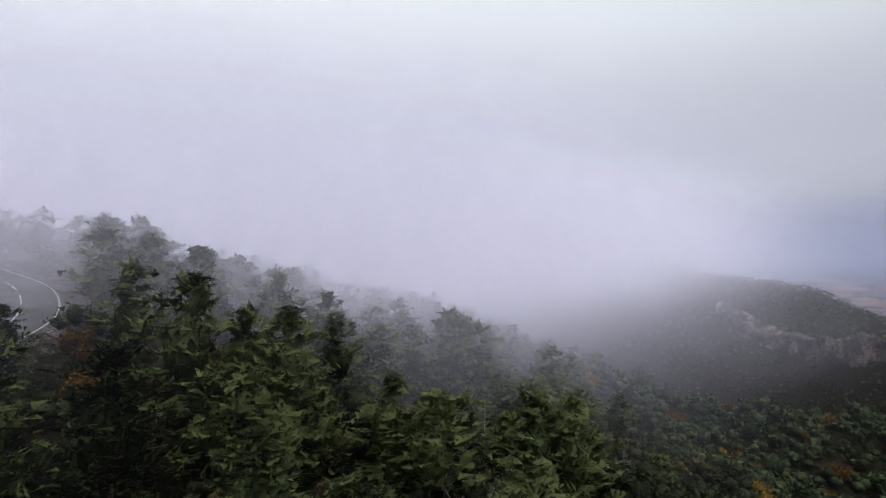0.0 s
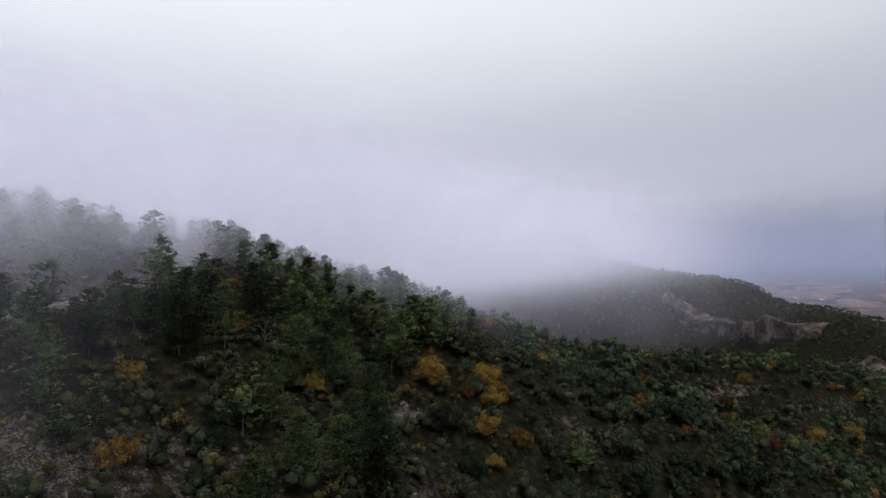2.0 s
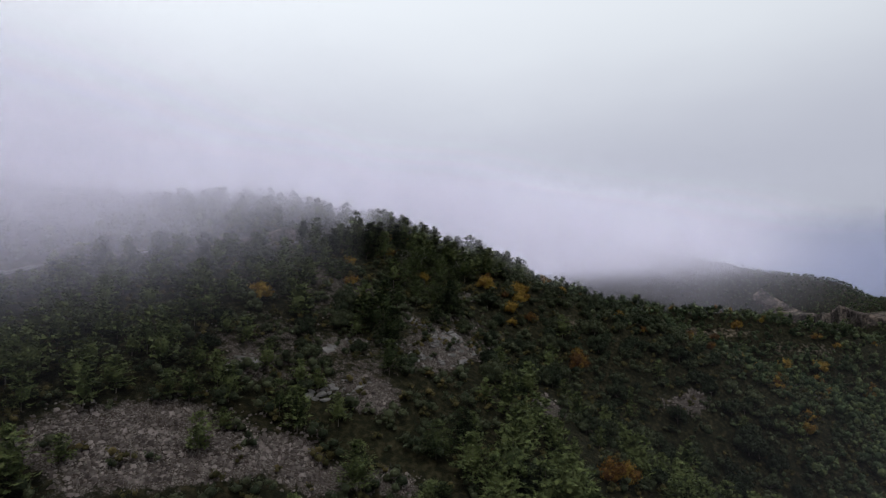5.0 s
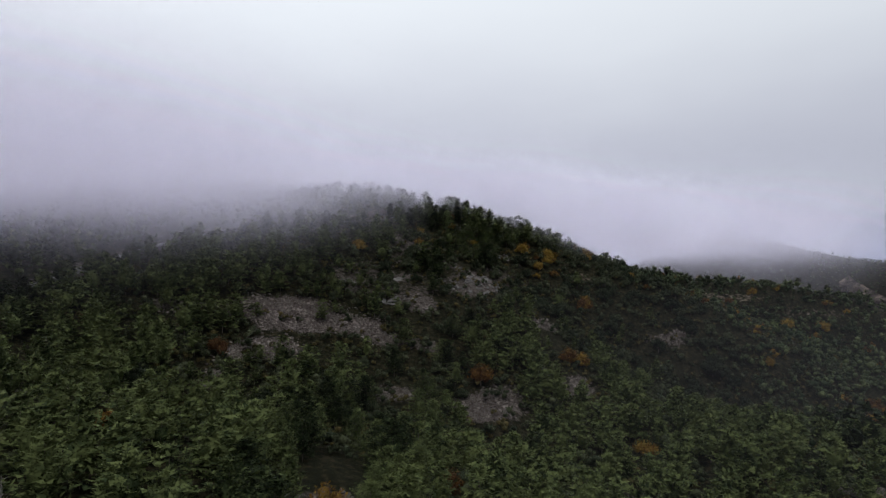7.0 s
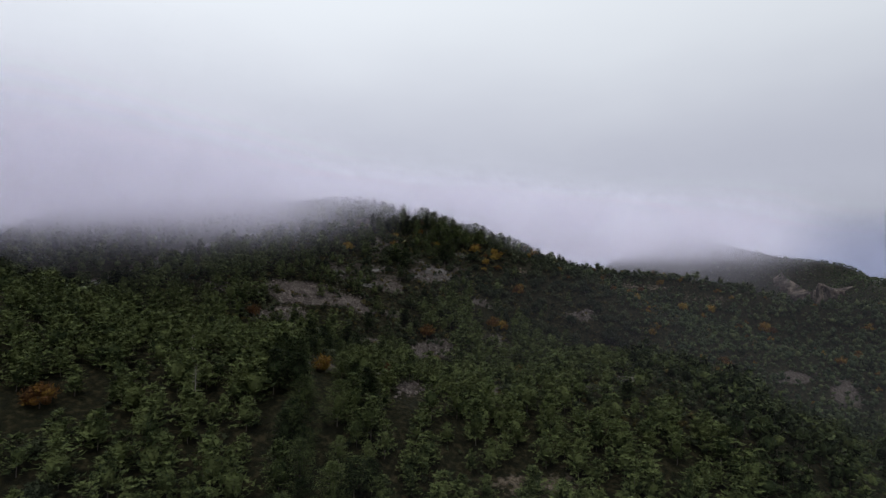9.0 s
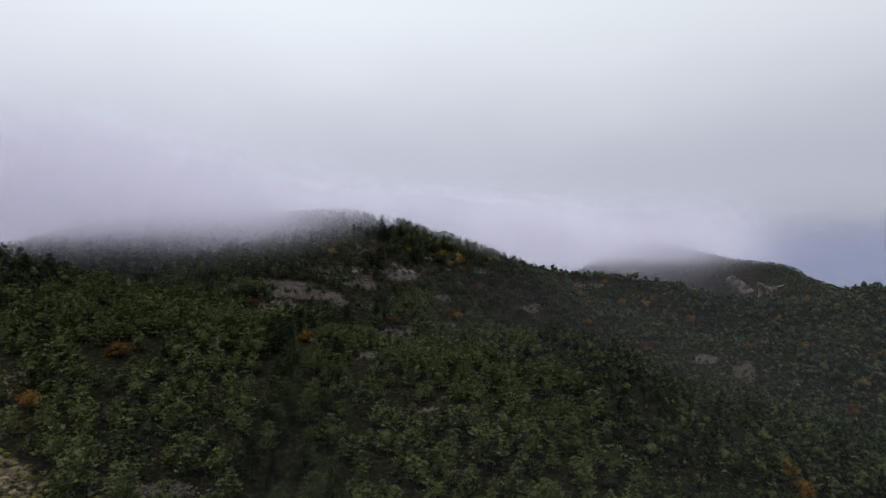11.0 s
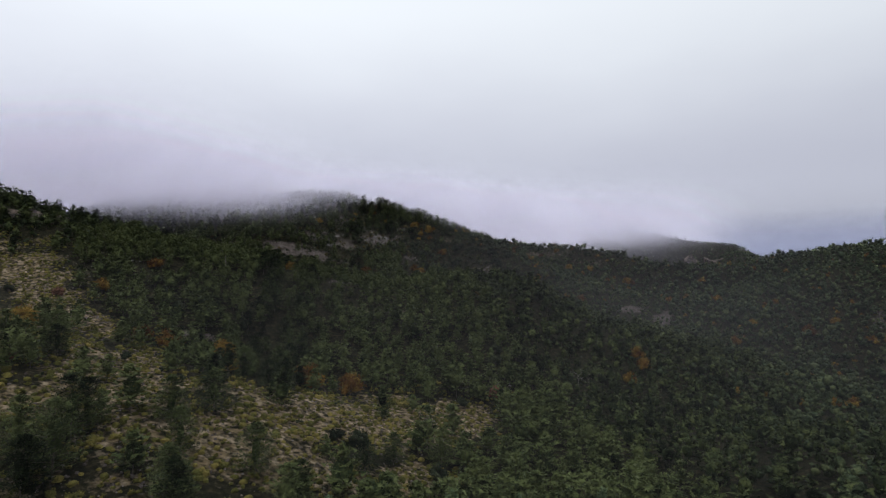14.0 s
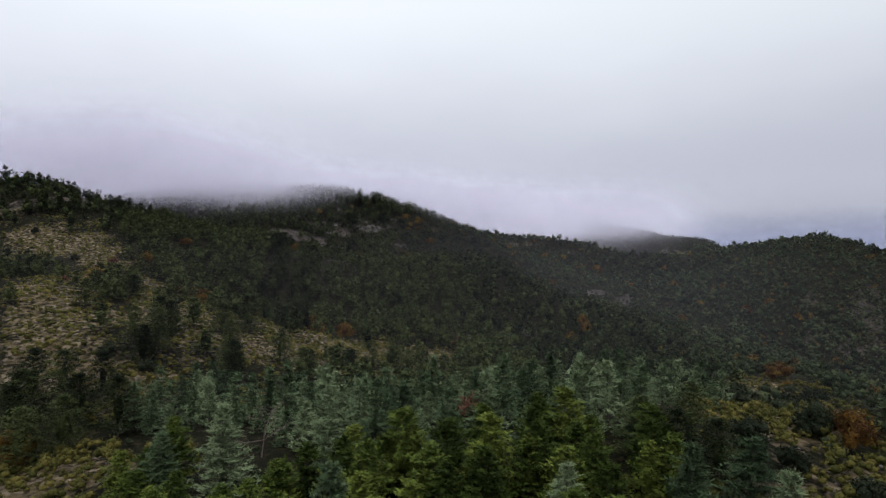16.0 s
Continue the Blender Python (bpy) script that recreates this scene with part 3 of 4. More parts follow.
def place_rocks():
    rng = np.random.RandomState(11)
    shapes = [boulder_mesh("boulder", s, M_ROCK, 0.40 + 0.07 * (s % 4)) for s in range(8)]
    for cx, cy, a, b, turn in OUTCROPS:
        tc, ts = math.cos(radians(turn)), math.sin(radians(turn))
        for _ in range(int(4 + a * b * 1.7)):
            r, t = math.sqrt(rng.rand()), rng.rand() * 6.283
            u, w = a * r * math.cos(t), b * r * math.sin(t)
            x, y = cx + u * tc - w * ts, cy + u * ts + w * tc
            if float(vnoise(x, y, 2.6, 77)) < 0.36:
                continue
            s = 0.6 + 1.3 * rng.rand() ** 2.0
            ob = tagged(new("boulder", shapes[rng.randint(8)]), "pale grey weathered limestone slab tilted out of the slope", "boulder", "boulders of the outcrops")
            ob.matrix_world = Matrix.Translation((x, y, float(ground_z(x, y)) + 0.06 * s)) @ Euler((rng.uniform(-0.25, 0.25), rng.uniform(0.35, 0.95), -0.55 + rng.uniform(-0.3, 0.3))).to_matrix().to_4x4() @ Matrix.Diagonal((s * rng.uniform(0.7, 1.1), s * rng.uniform(1.3, 2.6), s * rng.uniform(0.6, 0.9), 1))


place_rocks()


def scatter_stones():
    rng = np.random.RandomState(12)
    corners = np.array([(-1, -1, -1), (1, -1, -1), (1, 1, -1), (-1, 1, -1), (-1, -1, 1), (1, -1, 1), (1, 1, 1), (-1, 1, 1)], float) * 0.5
    faces = np.array([(0, 1, 5), (0, 5, 4), (1, 2, 6), (1, 6, 5), (2, 3, 7), (2, 7, 6), (3, 0, 4), (3, 4, 7), (4, 5, 6), (4, 6, 7)])
    xs, ys, ss = [], [], []
    for items, rate, size in ((SCREE, 16, 0.42), (STONY, 1.2, 0.6), (GARRIGUE, 1.3, 0.28), (OUTCROPS, 5, 0.5), (GREEN_GARRIGUE, 0.8, 0.3), (MATORRAL, 2.0, 0.36)):
        for cx, cy, a, b, turn in items:
            n = int(a * b * rate * (0.4 if cx > 130 and items is SCREE else 1))
            tc, ts = math.cos(radians(turn)), math.sin(radians(turn))
            u, w = a * 1.2 * rng.uniform(-1, 1, n), b * 1.2 * rng.uniform(-1, 1, n)
            x, y = cx + u * tc - w * ts, cy + u * ts + w * tc
            ok = ellipses(x, y, items) * (0.35 + 0.9 * vnoise(x, y, 3.5, 21)) > rng.rand(n)
            xs.append(x[ok]), ys.append(y[ok]), ss.append(size * (0.45 + 1.3 * rng.rand(ok.sum()) ** 2.5))
    x, y, s = map(np.concatenate, (xs, ys, ss))
    n = len(x)
    v = corners[None] * (1 + 0.55 * rng.uniform(-1, 1, (n, 8, 3)))
    v[:, :, 2] *= 0.6
    top = v[:, 4:, :2]
    v[:, 4:, :2] = top * 0.72
    v *= s[:, None, None]
    t = rng.rand(n) * 6.283
    c, q = np.cos(t)[:, None], np.sin(t)[:, None]
    vx, vy = v[:, :, 0] * c - v[:, :, 1] * q, v[:, :, 0] * q + v[:, :, 1] * c
    v = np.stack([vx + x[:, None], vy + y[:, None], v[:, :, 2] + ground_z(x, y)[:, None] + 0.12 * s[:, None]], -1)
    f = (np.arange(n)[:, None, None] * 8 + faces[None]).reshape(-1, 3)
    tagged(new("scree", mesh_from("scree", v.reshape(-1, 3), f, [M_STONES])), "loose grey limestone scree and stones on the slope", "scree", kind="stuff")


scatter_stones()


def build_cliff(name, line, height, peak, label, seed):
    """A limestone band: fissured, bedded rock faces side by side, rooted in the slope."""
    pts = np.array(line, float)
    d = np.concatenate([[0], np.cumsum(np.hypot(*np.diff(pts, axis=0).T))])
    cliff = tagged(new(name), label, "cliff")
    rows = 14
    s_all = np.arange(0, d[-1], 0.9)

    def column(s):
        u = s / d[-1]
        x, y = np.interp(s, d, pts[:, 0]), np.interp(s, d, pts[:, 1])
        x0, x1 = np.interp(s - 1, d, pts[:, 0]), np.interp(s + 1, d, pts[:, 0])
        y0, y1 = np.interp(s - 1, d, pts[:, 1]), np.interp(s + 1, d, pts[:, 1])
        az = math.atan2(y1 - y0, x1 - x0)
        out = np.array([math.sin(az), -math.cos(az)])
        h = height * (0.75 + 0.45 * float(vnoise(s, 0, 17, seed))) + peak * math.exp(-((u - 0.72) / 0.16) ** 2)
        h *= min(1, 0.25 + u * 2.2, 0.12 + (1 - u) * 5)
        h *= 0.8 + 0.35 * float(vnoise(s, 3, 7.0, seed + 1))
        crack = 1.2 * float(vnoise(s, 0, 9.0, seed + 2)) + 2.2 * abs(float(vnoise(s, 9, 2.2, seed + 3)) - 0.5)
        foot = float(ground_z(x, y))
        col = []
        for r in range(rows):
            t = r / (rows - 1)
            bed = 1.3 * (float(vnoise(t * h + 0.12 * s, 5, 1.6, seed + 4)) - 0.5) + 1.2 * (float(vnoise(s, t * h, 1.9, seed + 5)) - 0.5)
            off = 1.2 - 0.6 * t + crack + bed + 1.5 * (math.sin(math.floor(s / 5.5 + 0.6 * float(vnoise(s, 2, 9, seed))) * 12.99) * 43.7 % 1)
            col.append((x + out[0] * off, y + out[1] * off, foot - 14.0 + (h + 14.0) * t))
        bx, by = x - out[0] * 6.0, y - out[1] * 6.0
        col.append((bx, by, float(ground_z(bx, by)) + 0.3))
        col.append((bx, by, float(ground_z(bx, by)) - 3.0))
        return col

    cols = [column(s) for s in s_all]
    step = 14
    for k in range(0, len(cols) - 1, step):
        piece = cols[k:k + step + 1]
        if len(piece) < 2:
            break
        n = rows + 2
        f = [(i * n + r, (i + 1) * n + r, (i + 1) * n + r + 1, i * n + r + 1) for i in range(len(piece) - 1) for r in range(n - 1)]
        part("rock_face", mesh_from("rock_face", np.array(piece).reshape(-1, 3), f, [M_CLIFF]), cliff)


build_cliff("cliff", [(186, 384), (197, 360), (205, 335), (207, 305), (207, 280), (209, 262), (212, 250), (216, 243)], 6.5, 4.0, "ochre and grey limestone cliff band across the far hillside", 40)
build_cliff("rock_band", [(211, 212), (213, 200), (216, 188), (222, 178)], 2.0, 0.8, "low grey limestone ledge among scrub", 50)


# ---- plants ----
def tris_at(centre, axis, size, rng, flat=0.5, n=1, wide=0.36):
    """Leaf clumps as small triangles: rooted at centre, pointing along axis, with scatter."""
    centre, axis = np.repeat(centre, n, 0), np.repeat(axis, n, 0)
    m = len(centre)
    a = axis + rng.normal(size=(m, 3)) * np.array([0.55, 0.55, 0.62 - 0.48 * flat])
    a /= np.linalg.norm(a, axis=1)[:, None]
    up = np.array([0, 0, 1.0]) + rng.normal(size=(m, 3)) * (1.2 - flat)
    w = np.cross(a, up)
    w /= np.linalg.norm(w, axis=1)[:, None] + 1e-6
    s = size * rng.uniform(0.6, 1.35, m)[:, None]
    c = centre + rng.normal(size=(m, 3)) * size * np.array([0.32, 0.32, 0.34 - 0.22 * flat])
    v = np.stack([c - w * s * wide - a * s * 0.3, c + w * s * wide - a * s * 0.3, c + a * s * 0.8], 1)
    return v.reshape(-1, 3)


def limb(a, b, ra, rb, sides=5):
    a, b = np.array(a, float), np.array(b, float)
    d = (b - a) / (np.linalg.norm(b - a) + 1e-9)
    u = np.cross(d, (0.3, 0.9, 0.1))
    u /= np.linalg.norm(u)
    w = np.cross(d, u)
    t = np.arange(sides) / sides * 6.2832
    ring = np.cos(t)[:, None] * u + np.sin(t)[:, None] * w
    v = np.concatenate([a + ring * ra, b + ring * rb])
    i = np.arange(sides)
    j = (i + 1) % sides
    f = np.concatenate([np.stack([i, j, j + sides], 1), np.stack([i, j + sides, i + sides], 1)])
    return v, f


def join(pieces):
    vs, fs, k = [], [], 0
    for v, f in pieces:
        vs.append(v), fs.append(f + k)
        k += len(v)
    return np.concatenate(vs), np.concatenate(fs)


def icosphere(level):
    bm = bmesh.new()
    bmesh.ops.create_icosphere(bm, subdivisions=level, radius=1.0)
    v = np.array([w.co[:] for w in bm.verts])
    f = np.array([[w.index for w in q.verts] for q in bm.faces])
    bm.free()
    return v, f


BALLS = {1: icosphere(1), 2: icosphere(2)}


def broadleaf(seed, height, spread, lobes, per_lobe, size, trunk=True, core=1, inner=0.82):
    """A short forked trunk under a crown of several uneven lobes: an inner mass of twigs, and leaves all over it."""
    rng = np.random.RandomState(seed)
    wood, leaf = [], []
    base = height * 0.22
    if trunk:
        wood.append(limb((0, 0, -0.3), (rng.uniform(-0.1, 0.1), 0, base), height * 0.03, height * 0.022))
    for k in range(lobes):
        az, rr = k / lobes * 6.283 + rng.uniform(-0.5, 0.5), spread * (0.0 if k == 0 else rng.uniform(0.35, 0.66))
        c = np.array([rr * math.cos(az), rr * math.sin(az), height * (0.70 if k == 0 else rng.uniform(0.22, 0.62))])
        rad = np.array([spread * 0.48, spread * 0.48, height * 0.28]) * rng.uniform(0.7, 1.15)
        if trunk:
            wood.append(limb((0, 0, base * 0.9), c, height * 0.016, height * 0.005, 3))
        bv, bf = BALLS[core]
        lump = 1 + rng.uniform(-0.3, 0.22, (len(bv), 1))
        leaf.append((c + bv * rad * inner * lump, bf))
        n = rng.normal(size=(per_lobe, 3))
        n /= np.linalg.norm(n, axis=1)[:, None]
        n[:, 2] = np.where(n[:, 2] < -0.35, -n[:, 2], n[:, 2])
        pos = c + n * rad * rng.uniform(0.86, 1.02, (per_lobe, 1))
        lv_ = tris_at(pos, n * 0.5 + np.array([0, 0, 0.2]), size, rng, 0.1, 1, 0.45)
        leaf.append((lv_, np.arange(len(lv_)).reshape(-1, 3)))
    return (join(wood) if wood else None), join(leaf)


def cushion_dome(seed):
    """A low lumpy cushion of twigs that sits on the ground."""
    rng = np.random.RandomState(seed)
    n, v, f = 7, [], []
    for k, (r, z) in enumerate(((0.50, -0.06), (0.53, 0.16), (0.36, 0.36))):
        for j in range(n):
            t = (j + 0.5 * (k % 2)) / n * 6.2832
            q = r * rng.uniform(0.62, 1.25)
            v.append((q * math.cos(t), q * math.sin(t) * 0.9, z + rng.uniform(-0.05, 0.07) * (k > 0)))
    v.append((rng.uniform(-0.1, 0.1), rng.uniform(-0.1, 0.1), 0.45))
    for k in range(2):
        for j in range(n):
            a, b = k * n + j, k * n + (j + 1) % n
            f += [(a, b, b + n), (a, b + n, a + n)]
    f += [(2 * n + j, 2 * n + (j + 1) % n, 3 * n) for j in range(n)]
    v, f = np.array(v), np.array(f)
    d = rng.normal(size=(8, 3))
    d[:, 2] = np.abs(d[:, 2]) + 0.1
    d /= np.linalg.norm(d, axis=1)[:, None]
    lv_ = tris_at(d * np.array([0.5, 0.46, 0.42]), d, 0.2, rng, 0.1, 1, 0.4)
    return None, join([(v, f), (lv_, np.arange(24).reshape(-1, 3))])


def bare_tree(seed, height):
    rng = np.random.RandomState(seed)
    wood = []

    def grow(p, d, ln, r, depth):
        q = p + d * ln
        wood.append(limb(p, q, r, r * 0.65, 5 if depth < 2 else 3))
        if depth >= 4:
            return
        for _ in range(3 if depth else 4):
            e = d + rng.normal(size=3) * 0.62
            e[2] = abs(e[2]) * 0.7 + 0.12
            grow(p + d * ln * rng.uniform(0.55, 1.0), e / np.linalg.norm(e), ln * rng.uniform(0.5, 0.75), r * 0.55, depth + 1)

    grow(np.array([0, 0, -0.3]), np.array([0.08, 0.05, 1.0]), height * 0.42, height * 0.011, 0)
    return join(wood)


def as_kind(name, variants, leaf_mat, label, category, group, bark=None):
    """Turns prototypes into (trunk mesh, crown mesh) pairs and returns a planter."""
    meshes = []
    for wood, leaf in variants:
        meshes.append((mesh_from("trunk", *wood, [bark or M_BARK]) if wood else None, mesh_from("crown", *leaf, [leaf_mat]) if leaf else None))

    def plant(x, y, scale, turn, k, own_label=""):
        root = tagged(new(name), own_label or label, category, group)
        root.empty_display_size = 0.3
        root.matrix_world = Matrix.Translation((x, y, float(ground_z(x, y)) - 0.05)) @ Euler((0, 0, turn)).to_matrix().to_4x4() @ Matrix.Diagonal((scale, scale, scale * (0.9 + 0.2 * ((turn * 7.3) % 1)), 1))
        trunk, crown = meshes[k % len(meshes)]
        if trunk:
            part("trunk", trunk, root)
        if crown:
            part("crown", crown, root)
        return root

    return plant


def thicket(name, variants, places, leaf_mat, label, category, rng, bark=None):
    """Many plants that nobody could count, as one mesh of leaves and stems."""
    vs, fs, ids, k = [], [], [], 0
    x, y, s = places
    z = ground_z(x, y) - 0.05
    pick = rng.randint(0, len(variants), len(x))
    for i, (wood, leaf) in enumerate(variants):
        m = pick == i
        n = int(m.sum())
        if not n:
            continue
        t = rng.rand(n) * 6.283
        c, q = np.cos(t)[:, None], np.sin(t)[:, None]
        tall = rng.uniform(0.85, 1.2, n)[:, None]
        for idx, piece in ((0, leaf), (1, wood)):
            if piece is None:
                continue
            v, f = piece
            sc = s[m][:, None]
            px = (v[None, :, 0] * c - v[None, :, 1] * q) * sc + x[m][:, None]
            py = (v[None, :, 0] * q + v[None, :, 1] * c) * sc + y[m][:, None]
            pz = v[None, :, 2] * sc * tall + z[m][:, None]
            vs.append(np.stack([px, py, pz], -1).reshape(-1, 3))
            fs.append((np.arange(n)[:, None, None] * len(v) + f[None]).reshape(-1, 3) + k)
            ids.append(np.full(n * len(f), idx))
            k += n * len(v)
    me = mesh_from(name, np.concatenate(vs), np.concatenate(fs), [leaf_mat, bark or M_BARK], np.concatenate(ids))
    return tagged(new(name, me), label, category, kind="stuff")


def needle_pads(pos, d, reach, size, rng, n, slim=0.34):
    """Flat clouds of short needle tufts round each place: wide across, thin in height, tips turned up and outwards."""
    m = len(pos) * n
    c = np.repeat(pos, n, 0) + rng.normal(size=(m, 3)) * np.array([reach, reach, reach * 0.26])
    a = np.repeat(d, n, 0) * 0.7 + rng.normal(size=(m, 3)) * np.array([0.7, 0.7, 0.22]) + np.array([0, 0, 0.25])
    a /= np.linalg.norm(a, axis=1)[:, None]
    w = np.cross(a, np.array([0, 0, 1.0]) + rng.normal(size=(m, 3)) * 0.45)
    w /= np.linalg.norm(w, axis=1)[:, None] + 1e-6
    s = size * rng.uniform(0.6, 1.4, m)[:, None]
    return np.stack([c - w * s * slim - a * s * 0.35, c + w * s * slim - a * s * 0.35, c + a * s * 0.75], 1).reshape(-1, 3)


def pine_form(seed, height, spread, levels, boughs, pads, n, size, start=0.26, sides=5, open_=0.10, taper=0.74, low=0.78, rises=(0.10, 0.45), pad=0.16, core_=0.46, slim=0.34):
    """A conifer: straight trunk, whorled limbs that carry flat pads of needles, narrowing towards the top."""
    rng = np.random.RandomState(seed)
    wood, leaf = [], []
    lean = rng.uniform(-0.35, 0.35, 2)
    bend = lambda z: np.array([lean[0] * (z / height) ** 2, lean[1] * (z / height) ** 2, z])
    r0 = height * 0.017
    for k in range(4):
        a, b = height * 0.96 * k / 4, height * 0.96 * (k + 1) / 4
        wood.append(limb(bend(a) - (0, 0, 0.5 if k == 0 else 0), bend(b), r0 * (1 - 0.88 * k / 4), r0 * (1 - 0.88 * (k + 1) / 4), sides))
    gap = height * (1 - start) / levels
    for lv in range(levels):
        s = lv / (levels - 1)
        z = height * (start + (0.97 - start) * s ** 0.92)
        reach = spread * max(0.0, 1 - s) ** taper * (low + (1 - low) * min(1, s * 3.5)) * rng.uniform(0.82, 1.12) + 0.08 * spread
        turn = rng.rand() * 6.283
        count = max(3, int(round(boughs * (1 - 0.45 * s))))
        for b in range(count):
            if rng.rand() < open_:
                continue
            az = turn + b / count * 6.283 + rng.uniform(-0.4, 0.4)
            ln = reach * rng.uniform(0.62, 1.15)
            d = np.array([math.cos(az), math.sin(az), 0])
            root = bend(z + rng.uniform(-0.35, 0.35) * gap)
            rise = rises[0] + rises[1] * s
            if sides > 3 and b % 2 == 0 and s < 0.8:
                wood.append(limb(root, root + d * ln * 0.85 + np.array([0, 0, ln * rise * 0.8]), r0 * 0.28, r0 * 0.07, 3))
            t = 0.34 + 0.68 * (np.arange(pads) + rng.uniform(0.2, 0.8, pads)) / pads
            pos = root + d * (ln * t)[:, None] + np.stack([t * 0, t * 0, ln * rise * t ** 1.4], 1)
            pos = pos + np.array([-d[1], d[0], 0]) * (rng.uniform(-1, 1, pads) * ln * 0.26)[:, None]
            leaf.append(needle_pads(pos, np.broadcast_to(d, pos.shape), pad * spread * (1.1 - 0.5 * s), size, rng, n, slim))
    top = np.repeat([bend(height * 0.95)], 3, 0) + rng.normal(size=(3, 3)) * size * 0.3
    leaf.append(needle_pads(top, np.repeat([[0, 0, 1.0]], 3, 0), 0.08 * spread, size * 0.9, rng, n))
    v = np.concatenate(leaf)
    bv, bf = BALLS[1]
    core = bend(height * (start + 0.40 * (1 - start))) + bv * np.array([spread * core_, spread * core_, height * 0.28]) * (1 + rng.uniform(-0.3, 0.25, (len(bv), 1)))
    return join(wood), join([(core, bf), (v, np.arange(len(v)).reshape(-1, 3))])


def bare_conifer(seed, height):
    """A dead pine: a straight pole with whorls of thin bare branches."""
    rng = np.random.RandomState(seed)
    wood = [limb((0, 0, -0.4), (0.1, 0, height * 0.5), height * 0.014, height * 0.009), limb((0.1, 0, height * 0.5), (0.05, 0.1, height), height * 0.009, 0.012)]
    for k in range(46):
        z = height * (0.22 + 0.76 * k / 46)
        az, ln = rng.rand() * 6.283, (1.9 - 1.6 * k / 46) * rng.uniform(0.6, 1.2)
        a = np.array([0.06, 0.02, z])
        b = a + np.array([math.cos(az) * ln, math.sin(az) * ln, ln * rng.uniform(-0.25, 0.3)])
        wood.append(limb(a, b, 0.028, 0.010, 3))
        for _ in range(2):
            t = rng.uniform(0.4, 0.9)
            q = a + (b - a) * t
            wood.append(limb(q, q + rng.normal(size=3) * 0.22 * ln + (b - a) * 0.25, 0.014, 0.006, 3))
    return join(wood)


def jittered(x0, x1, y0, y1, step, rng):
    gx, gy = np.meshgrid(np.arange(x0, x1, step), np.arange(y0, y1, step))
    return (gx + rng.uniform(-0.48, 0.48, gx.shape) * step).ravel(), (gy + rng.uniform(-0.48, 0.48, gx.shape) * step).ravel()


rng = np.random.RandomState(21)
pine_close = [pine_form(90 + k, 8.0, 3.7, 11, 7, 4, 26, 0.32, 0.14, taper=0.66, core_=0.20, slim=0.20) for k in range(5)]
pine_near = [pine_form(100 + k, 8.0, 3.2, 10, 6, 3, 14, 0.48, 0.20 + 0.03 * (k % 3), taper=0.66, slim=0.27) for k in range(8)]
pine_mid = [pine_form(110 + k, 7.4, 3.3, 7, 6, 2, 6, 0.86, 0.20, 3, taper=0.60) for k in range(8)]
pine_far = [pine_form(120 + k, 6.6, 3.5, 4, 5, 2, 2, 1.35, 0.20, 3, taper=0.55) for k in range(8)]
young_near = [pine_form(140 + k, 6.6, 2.4, 10, 6, 4, 14, 0.40, 0.10, 5, 0.06, 0.72, 0.9, (0.30, 0.40), 0.14, 0.4) for k in range(4)]
cedar_close = [pine_form(150 + k, 7.2, 2.6, 15, 7, 5, 11, 0.56, 0.05, 5, 0.08, 1.0, 1.0, (0.10, 0.20), 0.07, 0.12, 0.13) for k in range(3)]
cedar_near = [pine_form(160 + k, 7.2, 2.6, 10, 6, 3, 7, 0.85, 0.06, 4, 0.08, 1.0, 1.0, (0.08, 0.20), 0.08, 0.14, 0.15) for k in range(6)]
oak_close = [broadleaf(170 + k, 3.6, 2.2, 12, 170, 0.20, True, 1, 0.72) for k in range(5)]
oak_near = [broadleaf(180 + k, 3.6, 2.2, 10, 48, 0.36, True, 1, 0.74) for k in range(6)]
oak_far = [broadleaf(200 + k, 3.6, 2.2, 3, 9, 0.60, False) for k in range(8)]
bush_far = [broadleaf(220 + k, 2.4, 1.7, 2, 4, 0.52, False, 1, 0.95) for k in range(8)]
bush_mid = [broadleaf(215 + k, 2.2, 1.6, 3, 12, 0.32, False, 1, 0.8) for k in range(8)]
cushion = [cushion_dome(240 + k) for k in range(8)]

close_pine = as_kind("pine_tree", pine_close, M_PINE, "dark green pine with layered flat boughs on the slope", "pine tree", "pines of the hillside")
close_oak = as_kind("evergreen_oak", oak_close, M_OAK, "round dark evergreen oak among stones and scrub", "oak tree", "evergreen oaks of the slope")
close_cedar = as_kind("cedar_tree", cedar_close, M_CEDAR, "tall blue-green cedar with feathery drooping boughs", "cedar tree", "cedars of the plantation")
pine = as_kind("pine_tree", pine_near, M_PINE, "dark green pine with layered flat boughs on the slope", "pine tree", "pines of the hillside")
young = as_kind("young_pine_tree", young_near, M_YOUNG, "bright yellow-green young pine beside the cedars", "pine tree", "young pines by the cedars")
cedar = as_kind("cedar_tree", cedar_near, M_CEDAR, "blue-green cedar with drooping feathery boughs", "cedar tree", "cedars of the plantation")
oak = as_kind("evergreen_oak", oak_near, M_OAK, "round dark evergreen oak among stones and scrub", "oak tree", "evergreen oaks of the slope")
autumn = as_kind("autumn_tree", oak_near, M_AUTUMN, "small broadleaved tree in orange autumn leaf", "tree", "autumn trees of the hillside")
bare_pine = as_kind("bare_pine_tree", [(bare_conifer(310 + k, 8.5), None) for k in range(2)], M_OAK, "dead grey pine with fine bare drooping branches", "pine tree", "dead pines", M_DEADWOOD)
grey_pink = as_kind("bare_tree", [(bare_tree(306, 7.5), None)], M_OAK, "leafless tree with a pale trunk and fine pinkish twigs", "tree", "leafless trees", M_PINKWOOD)
